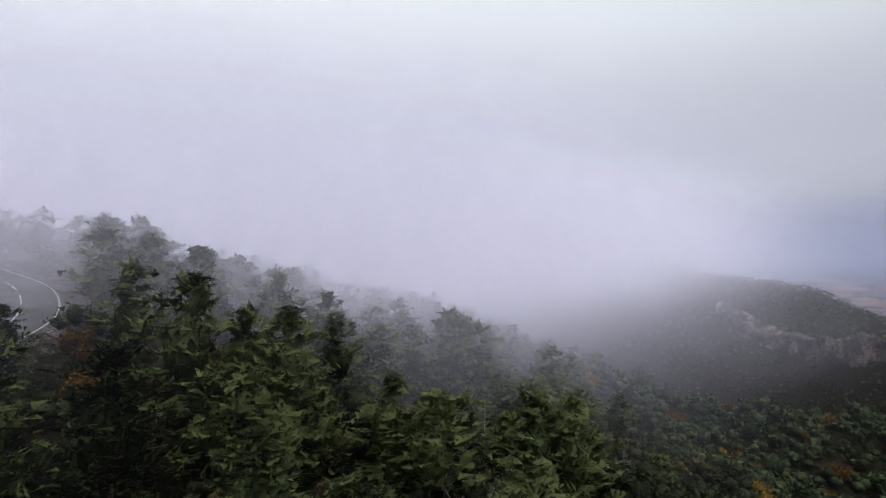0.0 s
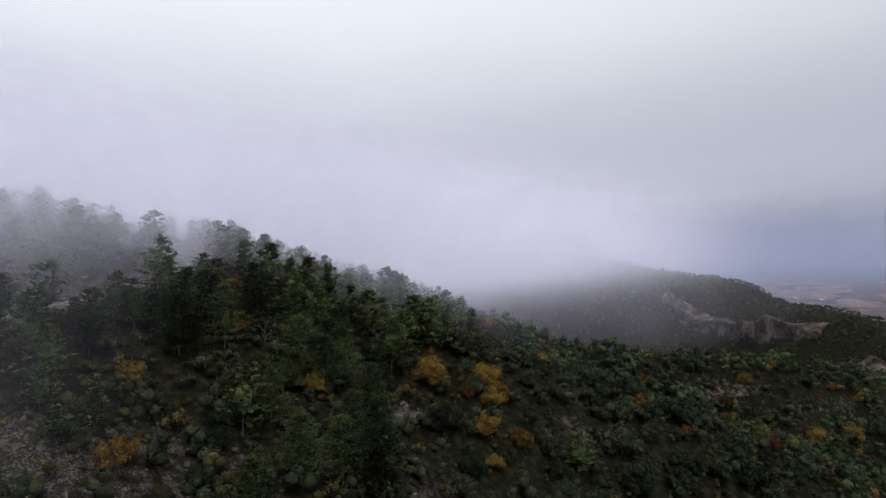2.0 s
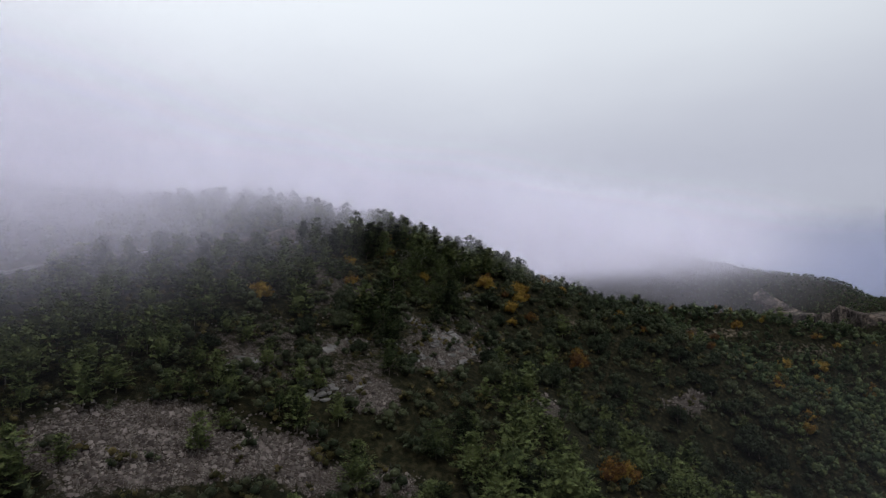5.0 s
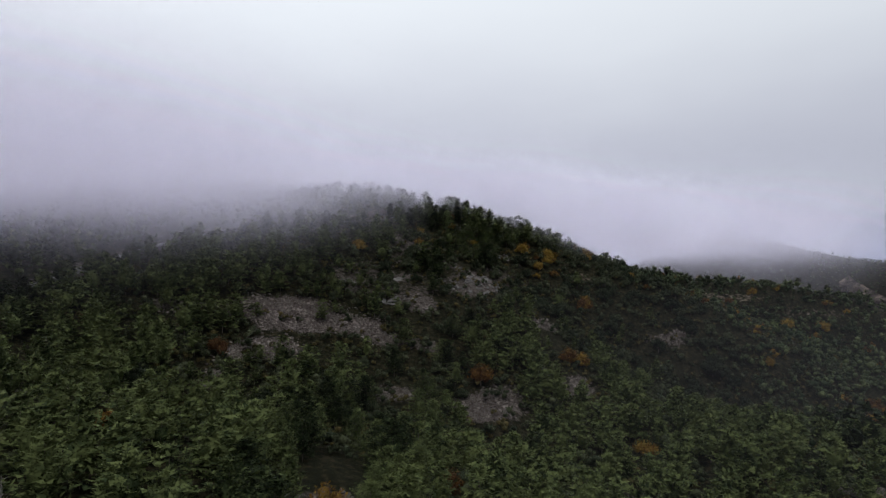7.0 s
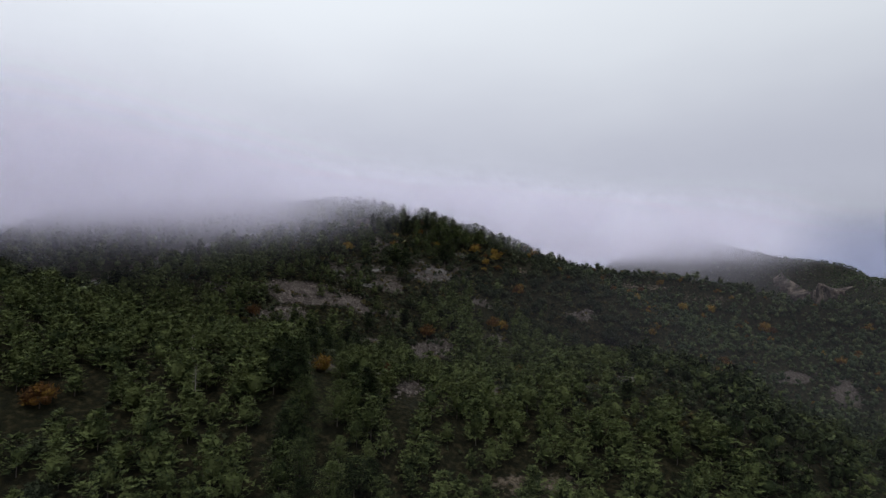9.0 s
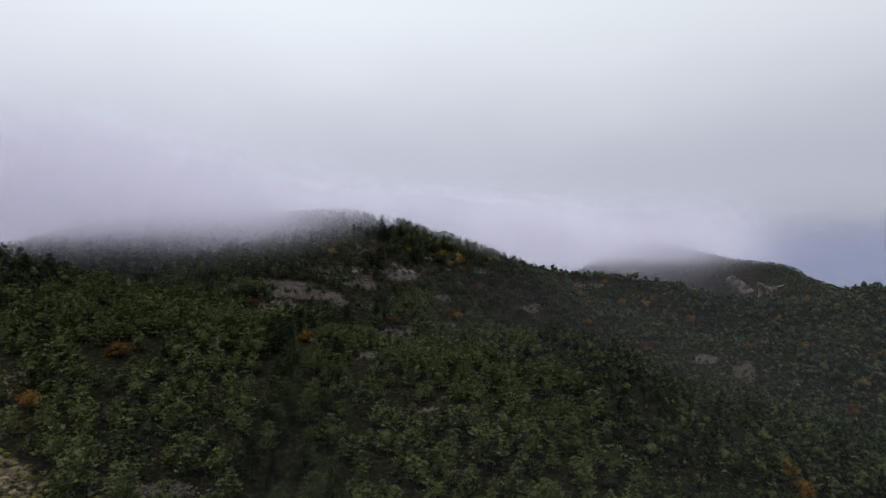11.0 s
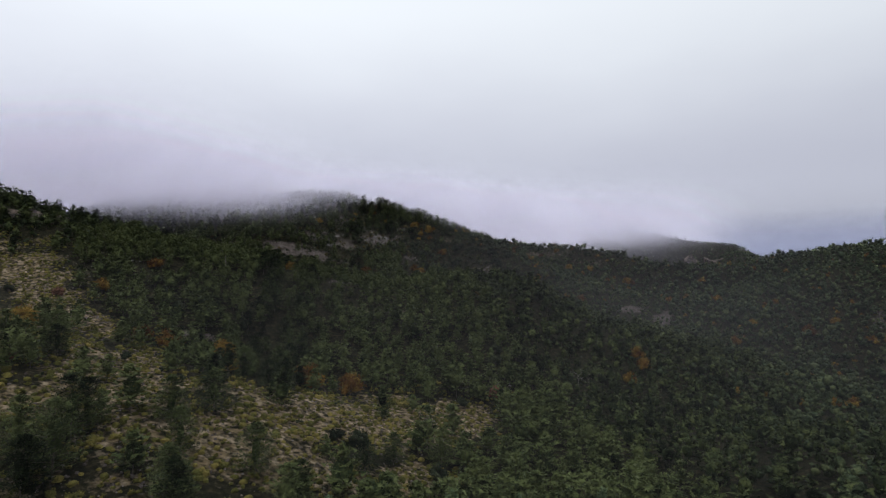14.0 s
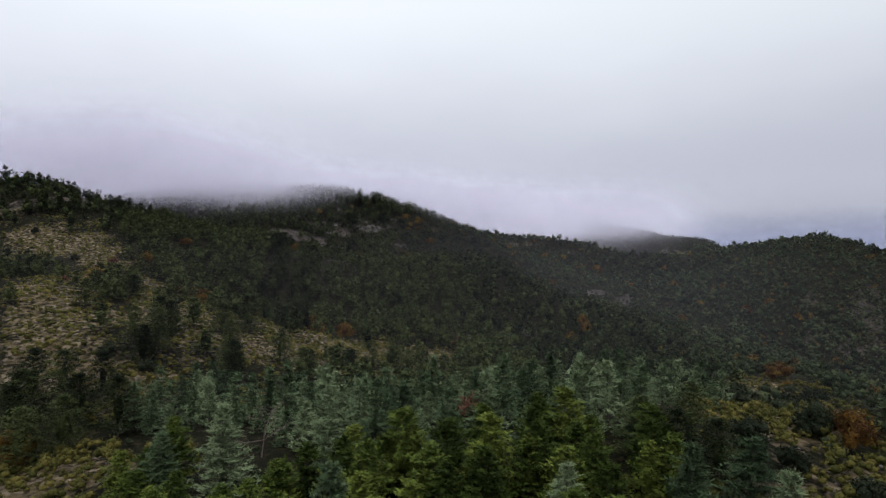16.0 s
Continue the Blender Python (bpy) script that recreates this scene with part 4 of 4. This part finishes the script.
dead = as_kind("bare_tree", [(bare_tree(300 + k, 7.5), None) for k in range(3)], M_OAK, "leafless grey tree with pale forking branches", "tree", "leafless trees", M_DEADWOOD)
rust = as_kind("withered_tree", oak_near, M_RUST, "withered reddish-brown tree among the conifers", "tree", "withered trees")

# marked single trees: the broadleaves that have turned
UPPER_AUTUMN = [(9, 37), (16, 34), (22, 39), (24, 31), (50, 90), (57, 48), (19, 23), (-22, 5), (-17, -6), (107, 85), (78, 57), (50, 54), (32, 58), (-5, 18), (-4, 45), (42, 86), (59, 110), (58, 87), (10, 38), (21, 43), (-22, 36), (-18, 43), (-16, 21), (39, 96), (-25, 40), (-18, 48)]
SPUR_AUTUMN = [(-29, -27), (18, 28), (42, -28), (37, 23), (19, 38), (10, 33), (-23, -93), (45, -25), (27, -58), (3, -137), (39, -138), (66, -70), (45, -117), (129, 40), (88, 96), (132, 28), (20, 35), (37, 28), (124, 98), (98, 39), (72, 80), (84, 70), (66, 96), (98, 104), (110, 92), (76, 112)]
LOWER_AUTUMN = [(61, -224), (69, -221), (65, -220), (87, -219), (175, -101), (178, -108), (175, -125), (25, -211), (19, -187), (209, 85), (154, 102), (226, 46), (168, -23), (78, -212), (113, -203), (46, -245), (266, 44), (105, -209), (252, 35), (145, -324), (150, 101), (237, -297), (241, -208), (180, 80), (190, 96), (240, 70), (215, 20)]
for places, low, high in ((UPPER_AUTUMN, 0.6, 1.0), (SPUR_AUTUMN, 0.9, 1.5), (LOWER_AUTUMN, 1.1, 1.8)):
    for x, y in places:
        autumn(x, y, rng.uniform(low, high), rng.rand() * 6.28, rng.randint(6))
for x, y, s in ((1, 36, 1.0), (-8, 26, 1.0), (-13, 23, 0.9), (13, 47, 0.9), (-10, 22, 1.1), (0, 40, 1.0), (161, -143, 1.1), (164, -142, 1.0), (145, -173, 0.9), (199, -324, 0.6), (208, -322, 0.6)):
    dead(x, y, s, rng.rand() * 6.28, rng.randint(3))
for x, y, s in ((41, -147, 1.0), (24, -161, 0.9), (34, -169, 1.0), (88, -104, 0.7), (3, 42, 0.9)):
    bare_pine(x, y, s, rng.rand() * 6.28, rng.randint(2))
for x, y, s in ((144, -176, 1.0), (186, -250, 1.7), (148, -180, 0.9), (200, -306, 1.1), (21, -222, 0.8), (56, -262, 0.55), (82, -268, 0.5)):
    rust(x, y, s, rng.rand() * 6.28, rng.randint(6))

grey_pink(179.6, -318.2, 1.1, 0.4, 0)

# the cedar plantation and the young pines before it
cx, cy = jittered(130, 250, -325, -215, 3.9, rng)
inside = (np.hypot(cx - 180.5, cy + 319.5) > 4.6) & (ellipses(cx, cy, CEDARS, 0.1, 0.25) > 0.5) & (ellipses(cx, cy, YOUNG, 0.1, 0.2) < 0.5)
cx, cy = cx[inside], cy[inside]
front = cy < np.sort(cy)[min(230, len(cy) - 1)]
for x, y in zip(cx[front], cy[front]):
    cedar(x, y, rng.uniform(0.5, 1.05), rng.rand() * 6.28, rng.randint(6))
thicket("cedar_wood", cedar_near, (cx[~front], cy[~front], rng.uniform(0.5, 1.0, (~front).sum())), M_CEDAR, "blue-green cedars standing close together in the plantation", "forest", rng)
for x, y, s in ((199.7, -334, 1.1), (205.3, -336.5, 0.95), (214.3, -328, 0.95), (222, -326, 1.1), (225.6, -323, 1.2), (227.4, -326, 1.1), (178, -330, 1.1), (182, -326, 1.2), (218.2, -331, 0.8)):
    close_cedar(x, y, s, rng.rand() * 6.28, rng.randint(3))
cx, cy = jittered(155, 228, -340, -308, 3.0, rng)
inside = (ellipses(cx, cy, YOUNG, 0.1, 0.2) > 0.5) & (np.hypot(cx - 185, cy + 325.0) > 7.0)
for x, y in zip(cx[inside], cy[inside]):
    young(x, y, rng.uniform(0.7, 1.05), rng.rand() * 6.28, rng.randint(4))
for x, y, s in ((127, -313, 1.2), (127, -306, 1.1), (122, -308, 1.2), (131, -302, 1.0), (140, -312, 1.1), (147, -324, 1.0), (149, -320, 0.9), (150, -313, 1.0), (134, -318, 1.1), (119, -282, 1.2), (112, -273, 1.0), (121, -287, 1.1), (137, -279, 1.0), (126, -268, 0.9), (222, -312, 0.8), (221, -317, 0.75), (218, -314, 0.75), (224, -317, 0.7), (113, -276, 1.2), (76, -256, 1.0), (76, -265, 1.0), (118, -263, 1.0), (132, -275, 0.9), (151, -229, 0.9), (113, -283, 1.0), (146, -239, 0.8), (22, -251, 0.9), (80, -258, 0.9), (88, -277, 0.9), (145, -247, 0.8)):
    close_pine(x, y, s, rng.rand() * 6.28, rng.randint(5))

# pines along the road's lower edge
for k in range(8, 300, 6):
    p, q = ROAD_LINE[k], ROAD_LINE[k + 1]
    out = np.array([q[1] - p[1], p[0] - q[0]]) / math.hypot(q[0] - p[0], q[1] - p[1])
    for _ in range(2 if p[1] < -18 else 1):
        if rng.rand() < 0.75:
            x, y = p[:2] + out * rng.uniform(5.2, 11.0)
            pine(x, y, rng.uniform(0.6, 1.0), rng.rand() * 6.28, rng.randint(8))


def cover(x, y):
    """Fractions of pine, oak and open ground over the slopes."""
    n1 = vnoise(x, y, 40, 61)
    open_ = np.maximum.reduce([ellipses(x + dx, y + dy, SCREE + OUTCROPS) * much for dx, dy, much in ((0, 0, 0.9), (-3, 4.5, 0.85), (-6, 9, 0.85), (-9, 13.5, 0.6))] + [ellipses(x + dx, y + dy, GARRIGUE) * 0.95 for dx, dy in ((0, 0), (-4, 5))] + [ellipses(x, y, GREEN_GARRIGUE) * 0.93, ellipses(x, y, CLEARINGS) * 0.85, ellipses(x, y, CEDARS, 0.1, 0.2), ellipses(x, y, YOUNG, 0.1, 0.2)])
    d, _ = road_distance(x, y)
    open_ = np.where(d < 5.0, 1.0, open_)
    # pines hold the middle slopes, oaks the spur, the valley's far side and the heights
    pine_ = np.clip(0.95 - 0.9 * np.clip((y + 38 - 0.15 * x) / 50, 0, 1) * np.clip((x + 2) / 24, 0, 1) - 0.9 * np.clip((x - 190) / 47, 0, 1), 0.05, 1)
    pine_ = np.clip(pine_ * (0.8 + 0.7 * n1), 0, 1) * (1 - 0.6 * ellipses(x, y, MATORRAL))
    pine_ = np.maximum(pine_, ellipses(x, y, UPPER_WOOD))
    return pine_, open_


def in_plan(x, y):
    """The part of the hills that stands open to the valley."""
    west = np.where(y > 197, -47 + (534 - y) * 0.55, np.where(y > 19, -206 + 1.05 * y, np.where(y > -112, -262, -188 - 0.9 * (y + 150))))
    west = np.where(y < -150, -152 + 0.95 * (-150 - y), west)
    east = np.where(y > 197, 338 - 0.45 * (y - 206), 366)
    east = np.where(y < -112, 328 + 0.45 * (y + 112), east)
    return (x > west) & (x < east)


px_, py_ = jittered(-262, 372, -350, 204, 4.6, rng)
ok = in_plan(px_, py_)
px_, py_ = px_[ok], py_[ok]
pine_share, bare_share = cover(px_, py_)
keep = (rng.rand(len(px_)) > bare_share) & (from_path(px_, py_) > 2.0)
marked = np.array(UPPER_AUTUMN + SPUR_AUTUMN + LOWER_AUTUMN, float)
for dx, dy in ((0, 0), (2.2, -3.4)):
    keep &= np.hypot(px_[:, None] - marked[None, :, 0] - dx, py_[:, None] - marked[None, :, 1] - dy).min(1) > np.where(py_ > 5, 2.3, 3.8)
keep &= ~((py_ < -280) & (px_ > 112)) & ~((py_ < -300) & (px_ > 56))
dice = rng.rand(len(px_))
is_pine = keep & (dice < pine_share * 0.93)
is_oak = keep & (dice > 0.04 + 0.96 * pine_share)
# the wood below the road lies nearest to the start
dist = from_path(px_, py_) - np.where((py_ > 5) & (py_ < 60), 22, 0)
size = rng.uniform(0.55, 1.15, len(px_)) * (0.85 + 0.3 * vnoise(px_, py_, 26, 66))
size *= np.where(is_pine, 1.15, 1.0) * np.where((hills(px_, py_) > 348) & (ellipses(px_, py_, UPPER_WOOD) < 0.5), 0.72, 0.82) * np.where(px_ > 225, 0.95, 1.0)


def split(mask, *counts):
    idx = np.flatnonzero(mask)
    idx = idx[np.argsort(dist[idx])]
    return np.split(idx, np.minimum(np.array(counts), len(idx)))


near, mid_, rest = split(is_pine, 190, int((is_pine & (dist < 80)).sum()))
for k, i in enumerate(near):
    (close_pine if k < 70 else pine)(px_[i], py_[i], size[i], rng.rand() * 6.28, rng.randint(8))
thicket("pine_forest", pine_mid, (px_[mid_], py_[mid_], size[mid_]), M_PINE, "dense dark green pine forest covering the slopes", "forest", rng)
thicket("far_pine_forest", pine_far, (px_[rest], py_[rest], size[rest]), M_PINE, "dark pine forest higher on the hill and across the valley", "forest", rng)
near, rest = split(is_oak, 230)
low = 1.42 - 0.25 * ellipses(px_, py_, MATORRAL)
for k, i in enumerate(near):
    (close_oak if k < 35 else oak)(px_[i], py_[i], size[i] * low[i] * rng.uniform(0.75, 1.25), rng.rand() * 6.28, rng.randint(5))
turned = rng.rand(len(rest)) < 0.10
turned &= rng.rand(len(rest)) < 0.8
across = (px_[rest] > 150) & (py_[rest] > -110)
leafy, gold = rest[~turned & ~(across & (rng.rand(len(rest)) < 0.25))], rest[turned]
thicket("oak_wood", oak_far, (px_[leafy], py_[leafy], size[leafy] * rng.uniform(1.1, 1.9, len(leafy)) * np.where((px_[leafy] > 150) & (py_[leafy] > -110), 1.35, 1.0)), M_FARSCRUB, "dense evergreen oak wood on the far slopes", "forest", rng)
thicket("autumn_wood", oak_far, (px_[gold], py_[gold], size[gold] * rng.uniform(1.0, 1.7, len(gold))), M_AUTUMN, "scattered broadleaved trees in orange and yellow leaf", "forest", rng)

# undergrowth between the trees, and the scrub of the far hills
ux, uy = jittered(-112, 328, -345, 180, 3.5, rng)
bare_u = cover(ux, uy)[1]
ok = (rng.rand(len(ux)) > bare_u) & in_plan(ux, uy)
du = from_path(ux, uy)
thick = ellipses(ux, uy, MATORRAL, 0.3, 0.3)
close = ok & (du < 68) & (rng.rand(len(ux)) < np.where((uy > -116) & (uy < 86), 0.12, 0.35) + 0.7 * ellipses(ux, uy, UPPER_WOOD))
off = ok & (du >= 68) & (du < 225) & (rng.rand(len(ux)) < np.where(du < 140, 0.3, 0.15))
thicket("near_undergrowth", bush_mid, (ux[close], uy[close], rng.uniform(0.3, 0.8, close.sum()) * (1 + 0.45 * thick[close])), M_OAK, "low evergreen bushes between stones and trees", "undergrowth", rng)
thicket("undergrowth", bush_far, (ux[off], uy[off], rng.uniform(0.4, 0.9, off.sum())), M_FARSCRUB, "low evergreen bushes between the trees", "undergrowth", rng)
hx, hy = jittered(-75, 124, -116, 86, 2.9, rng)
stony = np.maximum(ellipses(hx, hy, SCREE), ellipses(hx, hy, OUTCROPS))
ok = (rng.rand(len(hx)) > 0.06 + 0.6 * stony) & (road_distance(hx, hy)[0] > 4.6) & (vnoise(hx, hy, 7, 83) > 0.14)
half = rng.rand(len(hx)) < 0.38
thicket("heath", bush_mid, (hx[ok & half], hy[ok & half], rng.uniform(0.45, 1.15, (ok & half).sum())), M_HEATH, "low olive-brown heath shrubs among broken stone", "scrub", rng)
thicket("box_scrub", bush_mid, (hx[ok & ~half], hy[ok & ~half], rng.uniform(0.6, 1.6, (ok & ~half).sum())), M_OAK, "low dark evergreen shrubs among broken stone", "scrub", rng)
vx, vy = jittered(34, 350, -110, 184, 3.7, rng)
ok = (rng.rand(len(vx)) > 0.1 + 0.62 * np.maximum(ellipses(vx, vy, SCREE), 0.55 * ellipses(vx, vy, STONY))) & in_plan(vx, vy) & ((vx > 112) | (vy > 75))
ok &= (vx > 165) | (vy > -56)
thicket("valley_scrub", bush_far, (vx[ok], vy[ok], rng.uniform(0.6, 1.4, ok.sum())), M_FARSCRUB, "closed dark scrub on the valley side", "scrub", rng)
fx, fy = jittered(-112, 412, 191, 562, 3.6, rng)
front = (fx > 75) & (fx < 281) & (fy < 412)
fs = np.where(front, rng.uniform(0.6, 1.2, len(fx)), rng.uniform(0.9, 1.5, len(fx)))
ok = (rng.rand(len(fx)) < np.where(front, 0.92, 0.4)) & in_plan(fx, fy)
ok &= ~((fx > 196) & (fx < 208) & (fy > 235) & (fy < 360) & (rng.rand(len(fx)) < 0.5))
thicket("hill_scrub", bush_far, (fx[ok], fy[ok], fs[ok]), M_FARSCRUB, "dense dark scrub covering the far hill", "scrub", rng)

# cushions of low shrub over the stony ground
kx, ky = jittered(-40, 345, -345, 110, 1.4, rng)
pick = np.maximum(ellipses(kx, ky, GARRIGUE) * (0.25 + 1.1 * vnoise(kx, ky, 9, 71)), 0.5 * ellipses(kx, ky, STONY)) > rng.rand(len(kx)) * 1.15
pick &= (road_distance(kx, ky)[0] > 4.4) & (ky > -298) & (ellipses(kx, ky, CEDARS, 0.1, 0.2) < 0.5)
kx, ky = kx[pick], ky[pick]
thicket("cushion_scrub", cushion, (kx, ky, 0.6 + 1.0 * rng.rand(len(kx)) ** 2), M_SCRUB, "yellow-green cushions of low scrub over stony ground", "scrub", rng)
gx_, gy_ = jittered(120, 300, -345, -130, 1.7, rng)
ok = (ellipses(gx_, gy_, GREEN_GARRIGUE) * (0.6 + 0.8 * vnoise(gx_, gy_, 8, 91)) > rng.rand(len(gx_))) & (ellipses(gx_, gy_, CEDARS, 0.1, 0.2) < 0.5)
thicket("low_scrub", bush_mid, (gx_[ok], gy_[ok], rng.uniform(0.3, 0.9, ok.sum()) ** 1.2), M_SCRUB, "low olive-green scrub clumps over dry grass", "scrub", rng)
gx_, gy_ = jittered(-70, 175, -311, -165, 3.2, rng)
ok = (ellipses(gx_, gy_, GARRIGUE) * (0.5 + 0.9 * vnoise(gx_, gy_, 8, 93)) > rng.rand(len(gx_))) & (road_distance(gx_, gy_)[0] > 4.6) & (ellipses(gx_, gy_, CEDARS, 0.1, 0.2) < 0.5)
thicket("garrigue", bush_mid, (gx_[ok], gy_[ok], rng.uniform(0.25, 0.8, ok.sum()) ** 1.3), M_SCRUB, "olive and tan garrigue clumps over stony ground", "scrub", rng)
# rounder bushes among the cushions
for x, y, s in ((138, -238, 1.0), (142, -220, 0.8), (154, -237, 0.9), (152, -204, 0.8), (139, -189, 0.8), (234, -296, 1.1), (227, -305, 0.9), (244, -228, 1.0), (251, -212, 1.0), (238, -200, 0.9), (242, -219, 0.8), (235, -311, 0.8), (230, -309, 0.7), (135, -241, 0.8), (125, -289, 0.9), (112, -288, 0.8), (-28, -222, 0.8), (238, -242, 1.0), (246, -227, 0.8), (253, -240, 0.8), (236, -264, 0.8), (244, -262, 0.9), (261, -212, 0.9), (240, -290, 0.8), (249, -281, 0.9), (84, -246, 0.6), (37, -249, 0.6), (-9, -244, 0.8), (9, -229, 0.7), (109, -225, 0.7), (157, -184, 0.8)):
    oak(x, y, s, rng.rand() * 6.28, rng.randint(6))


# ---- the far plain ----
def build_plain():
    rng = random.Random(8)
    for k in range(150):
        far, way = rng.uniform(2300, 4300), radians(rng.uniform(26, 44))
        x, y = far * math.sin(way), far * math.cos(way)
        w, d = rng.uniform(70, 230), rng.uniform(60, 170)
        turn = radians(rng.uniform(-25, 25))
        c, s = math.cos(turn), math.sin(turn)
        ring = [(x + u * c - v * s, y + u * s + v * c) for u, v in ((-w / 2, -d / 2), (w / 2, -d / 2 * 0.8), (w / 2 * 0.9, d / 2), (-w / 2, d / 2 * 0.9))]
        v = [(a, b, float(ground_z(a, b)) + dz) for dz in (3.0, -4.0) for a, b in ring]
        me = mesh_from("field", v, [(0, 1, 2, 3), (0, 4, 5, 1), (1, 5, 6, 2), (2, 6, 7, 3), (3, 7, 4, 0)], [M_FIELD])
        tagged(new("field", me), "ochre ploughed field on the distant plain", "field", "fields of the plain", "structure")
    for k in range(40):
        far, way = rng.uniform(2300, 4200), radians(rng.uniform(26, 43))
        x, y = far * math.sin(way), far * math.cos(way)
        house = tagged(new("house"), "small pale farmhouse with a clay roof on the plain", "house", "houses of the plain")
        house.matrix_world = pose(x, y, float(ground_z(x, y)) - 0.2, 0, 0, rng.uniform(0, 180))
        w, d, h = rng.uniform(6, 10), rng.uniform(4, 6), rng.uniform(4, 6)
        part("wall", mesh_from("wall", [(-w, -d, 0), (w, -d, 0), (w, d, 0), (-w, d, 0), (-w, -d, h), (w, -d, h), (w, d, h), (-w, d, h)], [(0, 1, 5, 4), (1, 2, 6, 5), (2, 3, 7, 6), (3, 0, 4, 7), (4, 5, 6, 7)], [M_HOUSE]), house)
        e = 0.6
        part("roof", mesh_from("roof", [(-w - e, -d - e, h), (w + e, -d - e, h), (w + e, 0, h + 2.6), (-w - e, 0, h + 2.6), (-w - e, d + e, h), (w + e, d + e, h)], [(0, 1, 2, 3), (3, 2, 5, 4), (0, 4, 5, 1)], [M_ROOF]), house)


build_plain()


# ---- mist: veils of cloud lying across the hills ----
def build_mist(name, spots, spacing, label, *look_):
    turn = radians(12)
    n = np.array([-math.sin(turn), math.cos(turn)])
    side = np.array([math.cos(turn), math.sin(turn)])
    v, f = [], []
    for dist_, u0, u1, z0, z1 in spots:
        k = len(v)
        for u, z in ((u0, z0), (u1, z0), (u1, z1), (u0, z1)):
            v.append((*(n * dist_ + side * u), z))
        f.append((k, k + 1, k + 2, k + 3))
    tagged(new(name, mesh_from(name, v, f, [mist_material(name, spacing, *look_)])), label, "mist", kind="stuff")


MIST_WHITE = (0.585, 0.57, 0.66)
build_mist("hill_cloud", [(d, -1300, -15, 225, 430) for d in np.arange(-150, 4, 6.0)], 6.0, "low grey cloud lying over the hilltop", MIST_WHITE, 338, 374, 384, 408, 0.038, 0.0003, (-84, -14))
build_mist("road_mist", [(d, -1300, 40, 225, 430) for d in np.arange(10, 44, 6.0)], 6.0, "low grey cloud drifting over the road", MIST_WHITE, 354, 386, 384, 408, 0.026, 0.0001, (-46, -14))
build_mist("near_mist", [(d, -1690, 1300, 190, 430) for d in np.arange(46, 124, 6.0)], 6.0, "low grey cloud drifting over the crest", MIST_WHITE, 348, 380, 386, 410, 0.032, 0.0001, (-34, 58))
build_mist("spur_haze", [(d, -12, 420, 190, 349) for d in np.arange(-140, 12, 14.0)], 14.0, "thin haze along the wooded spur", MIST_WHITE, 600, 700, 334, 348, 0.0, 0.00012, (190, 330), None, None, (10, 110))
build_mist("mist", [(d, -1690, 1300, 190, 430) for d in np.arange(126, 250, 8.0)], 8.0, "low grey cloud drifting over the hilltops", MIST_WHITE, 348, 383, 388, 412, 0.028, 0.0002, (-8, 126))
build_mist("valley_haze", [(d, -500, 900, 190, 324) for d in np.arange(-330, -155, 25.0)], 25.0, "thin bluish haze low over the pine forest", MIST_WHITE, 600, 700, 306, 322, 0.0, 0.00007)
build_mist("valley_mist", [(d, 37, 280, 280, 405) for d in np.arange(112, 254, 30.0)], 30.0, "torn wisps of mist hanging in the valley", MIST_WHITE, 280, 300, 560, 750, 0.0014, 0.0, None, None, (112, 197, 356, 79, 86, 28))
build_mist("far_mist", [(d, -1690 - d, 1300 + d, 112, 470) for d in np.arange(258, 565, 16.0)], 16.0, "grey cloud over the far hill", MIST_WHITE, 346, 384, 394, 440, 0.0130, 0.0007, (90, 270))
build_mist("haze", [(d, -4 * d, 4 * d, 56, 375 + 0.25 * d) for d in np.arange(700, 4800, 240.0)], 240.0, "blue-grey haze over the distant plain", (0.27, 0.29, 0.40), 265, 350, 9400, 11200, 0.0007, 0.00016, None, (0.0, 0.13))
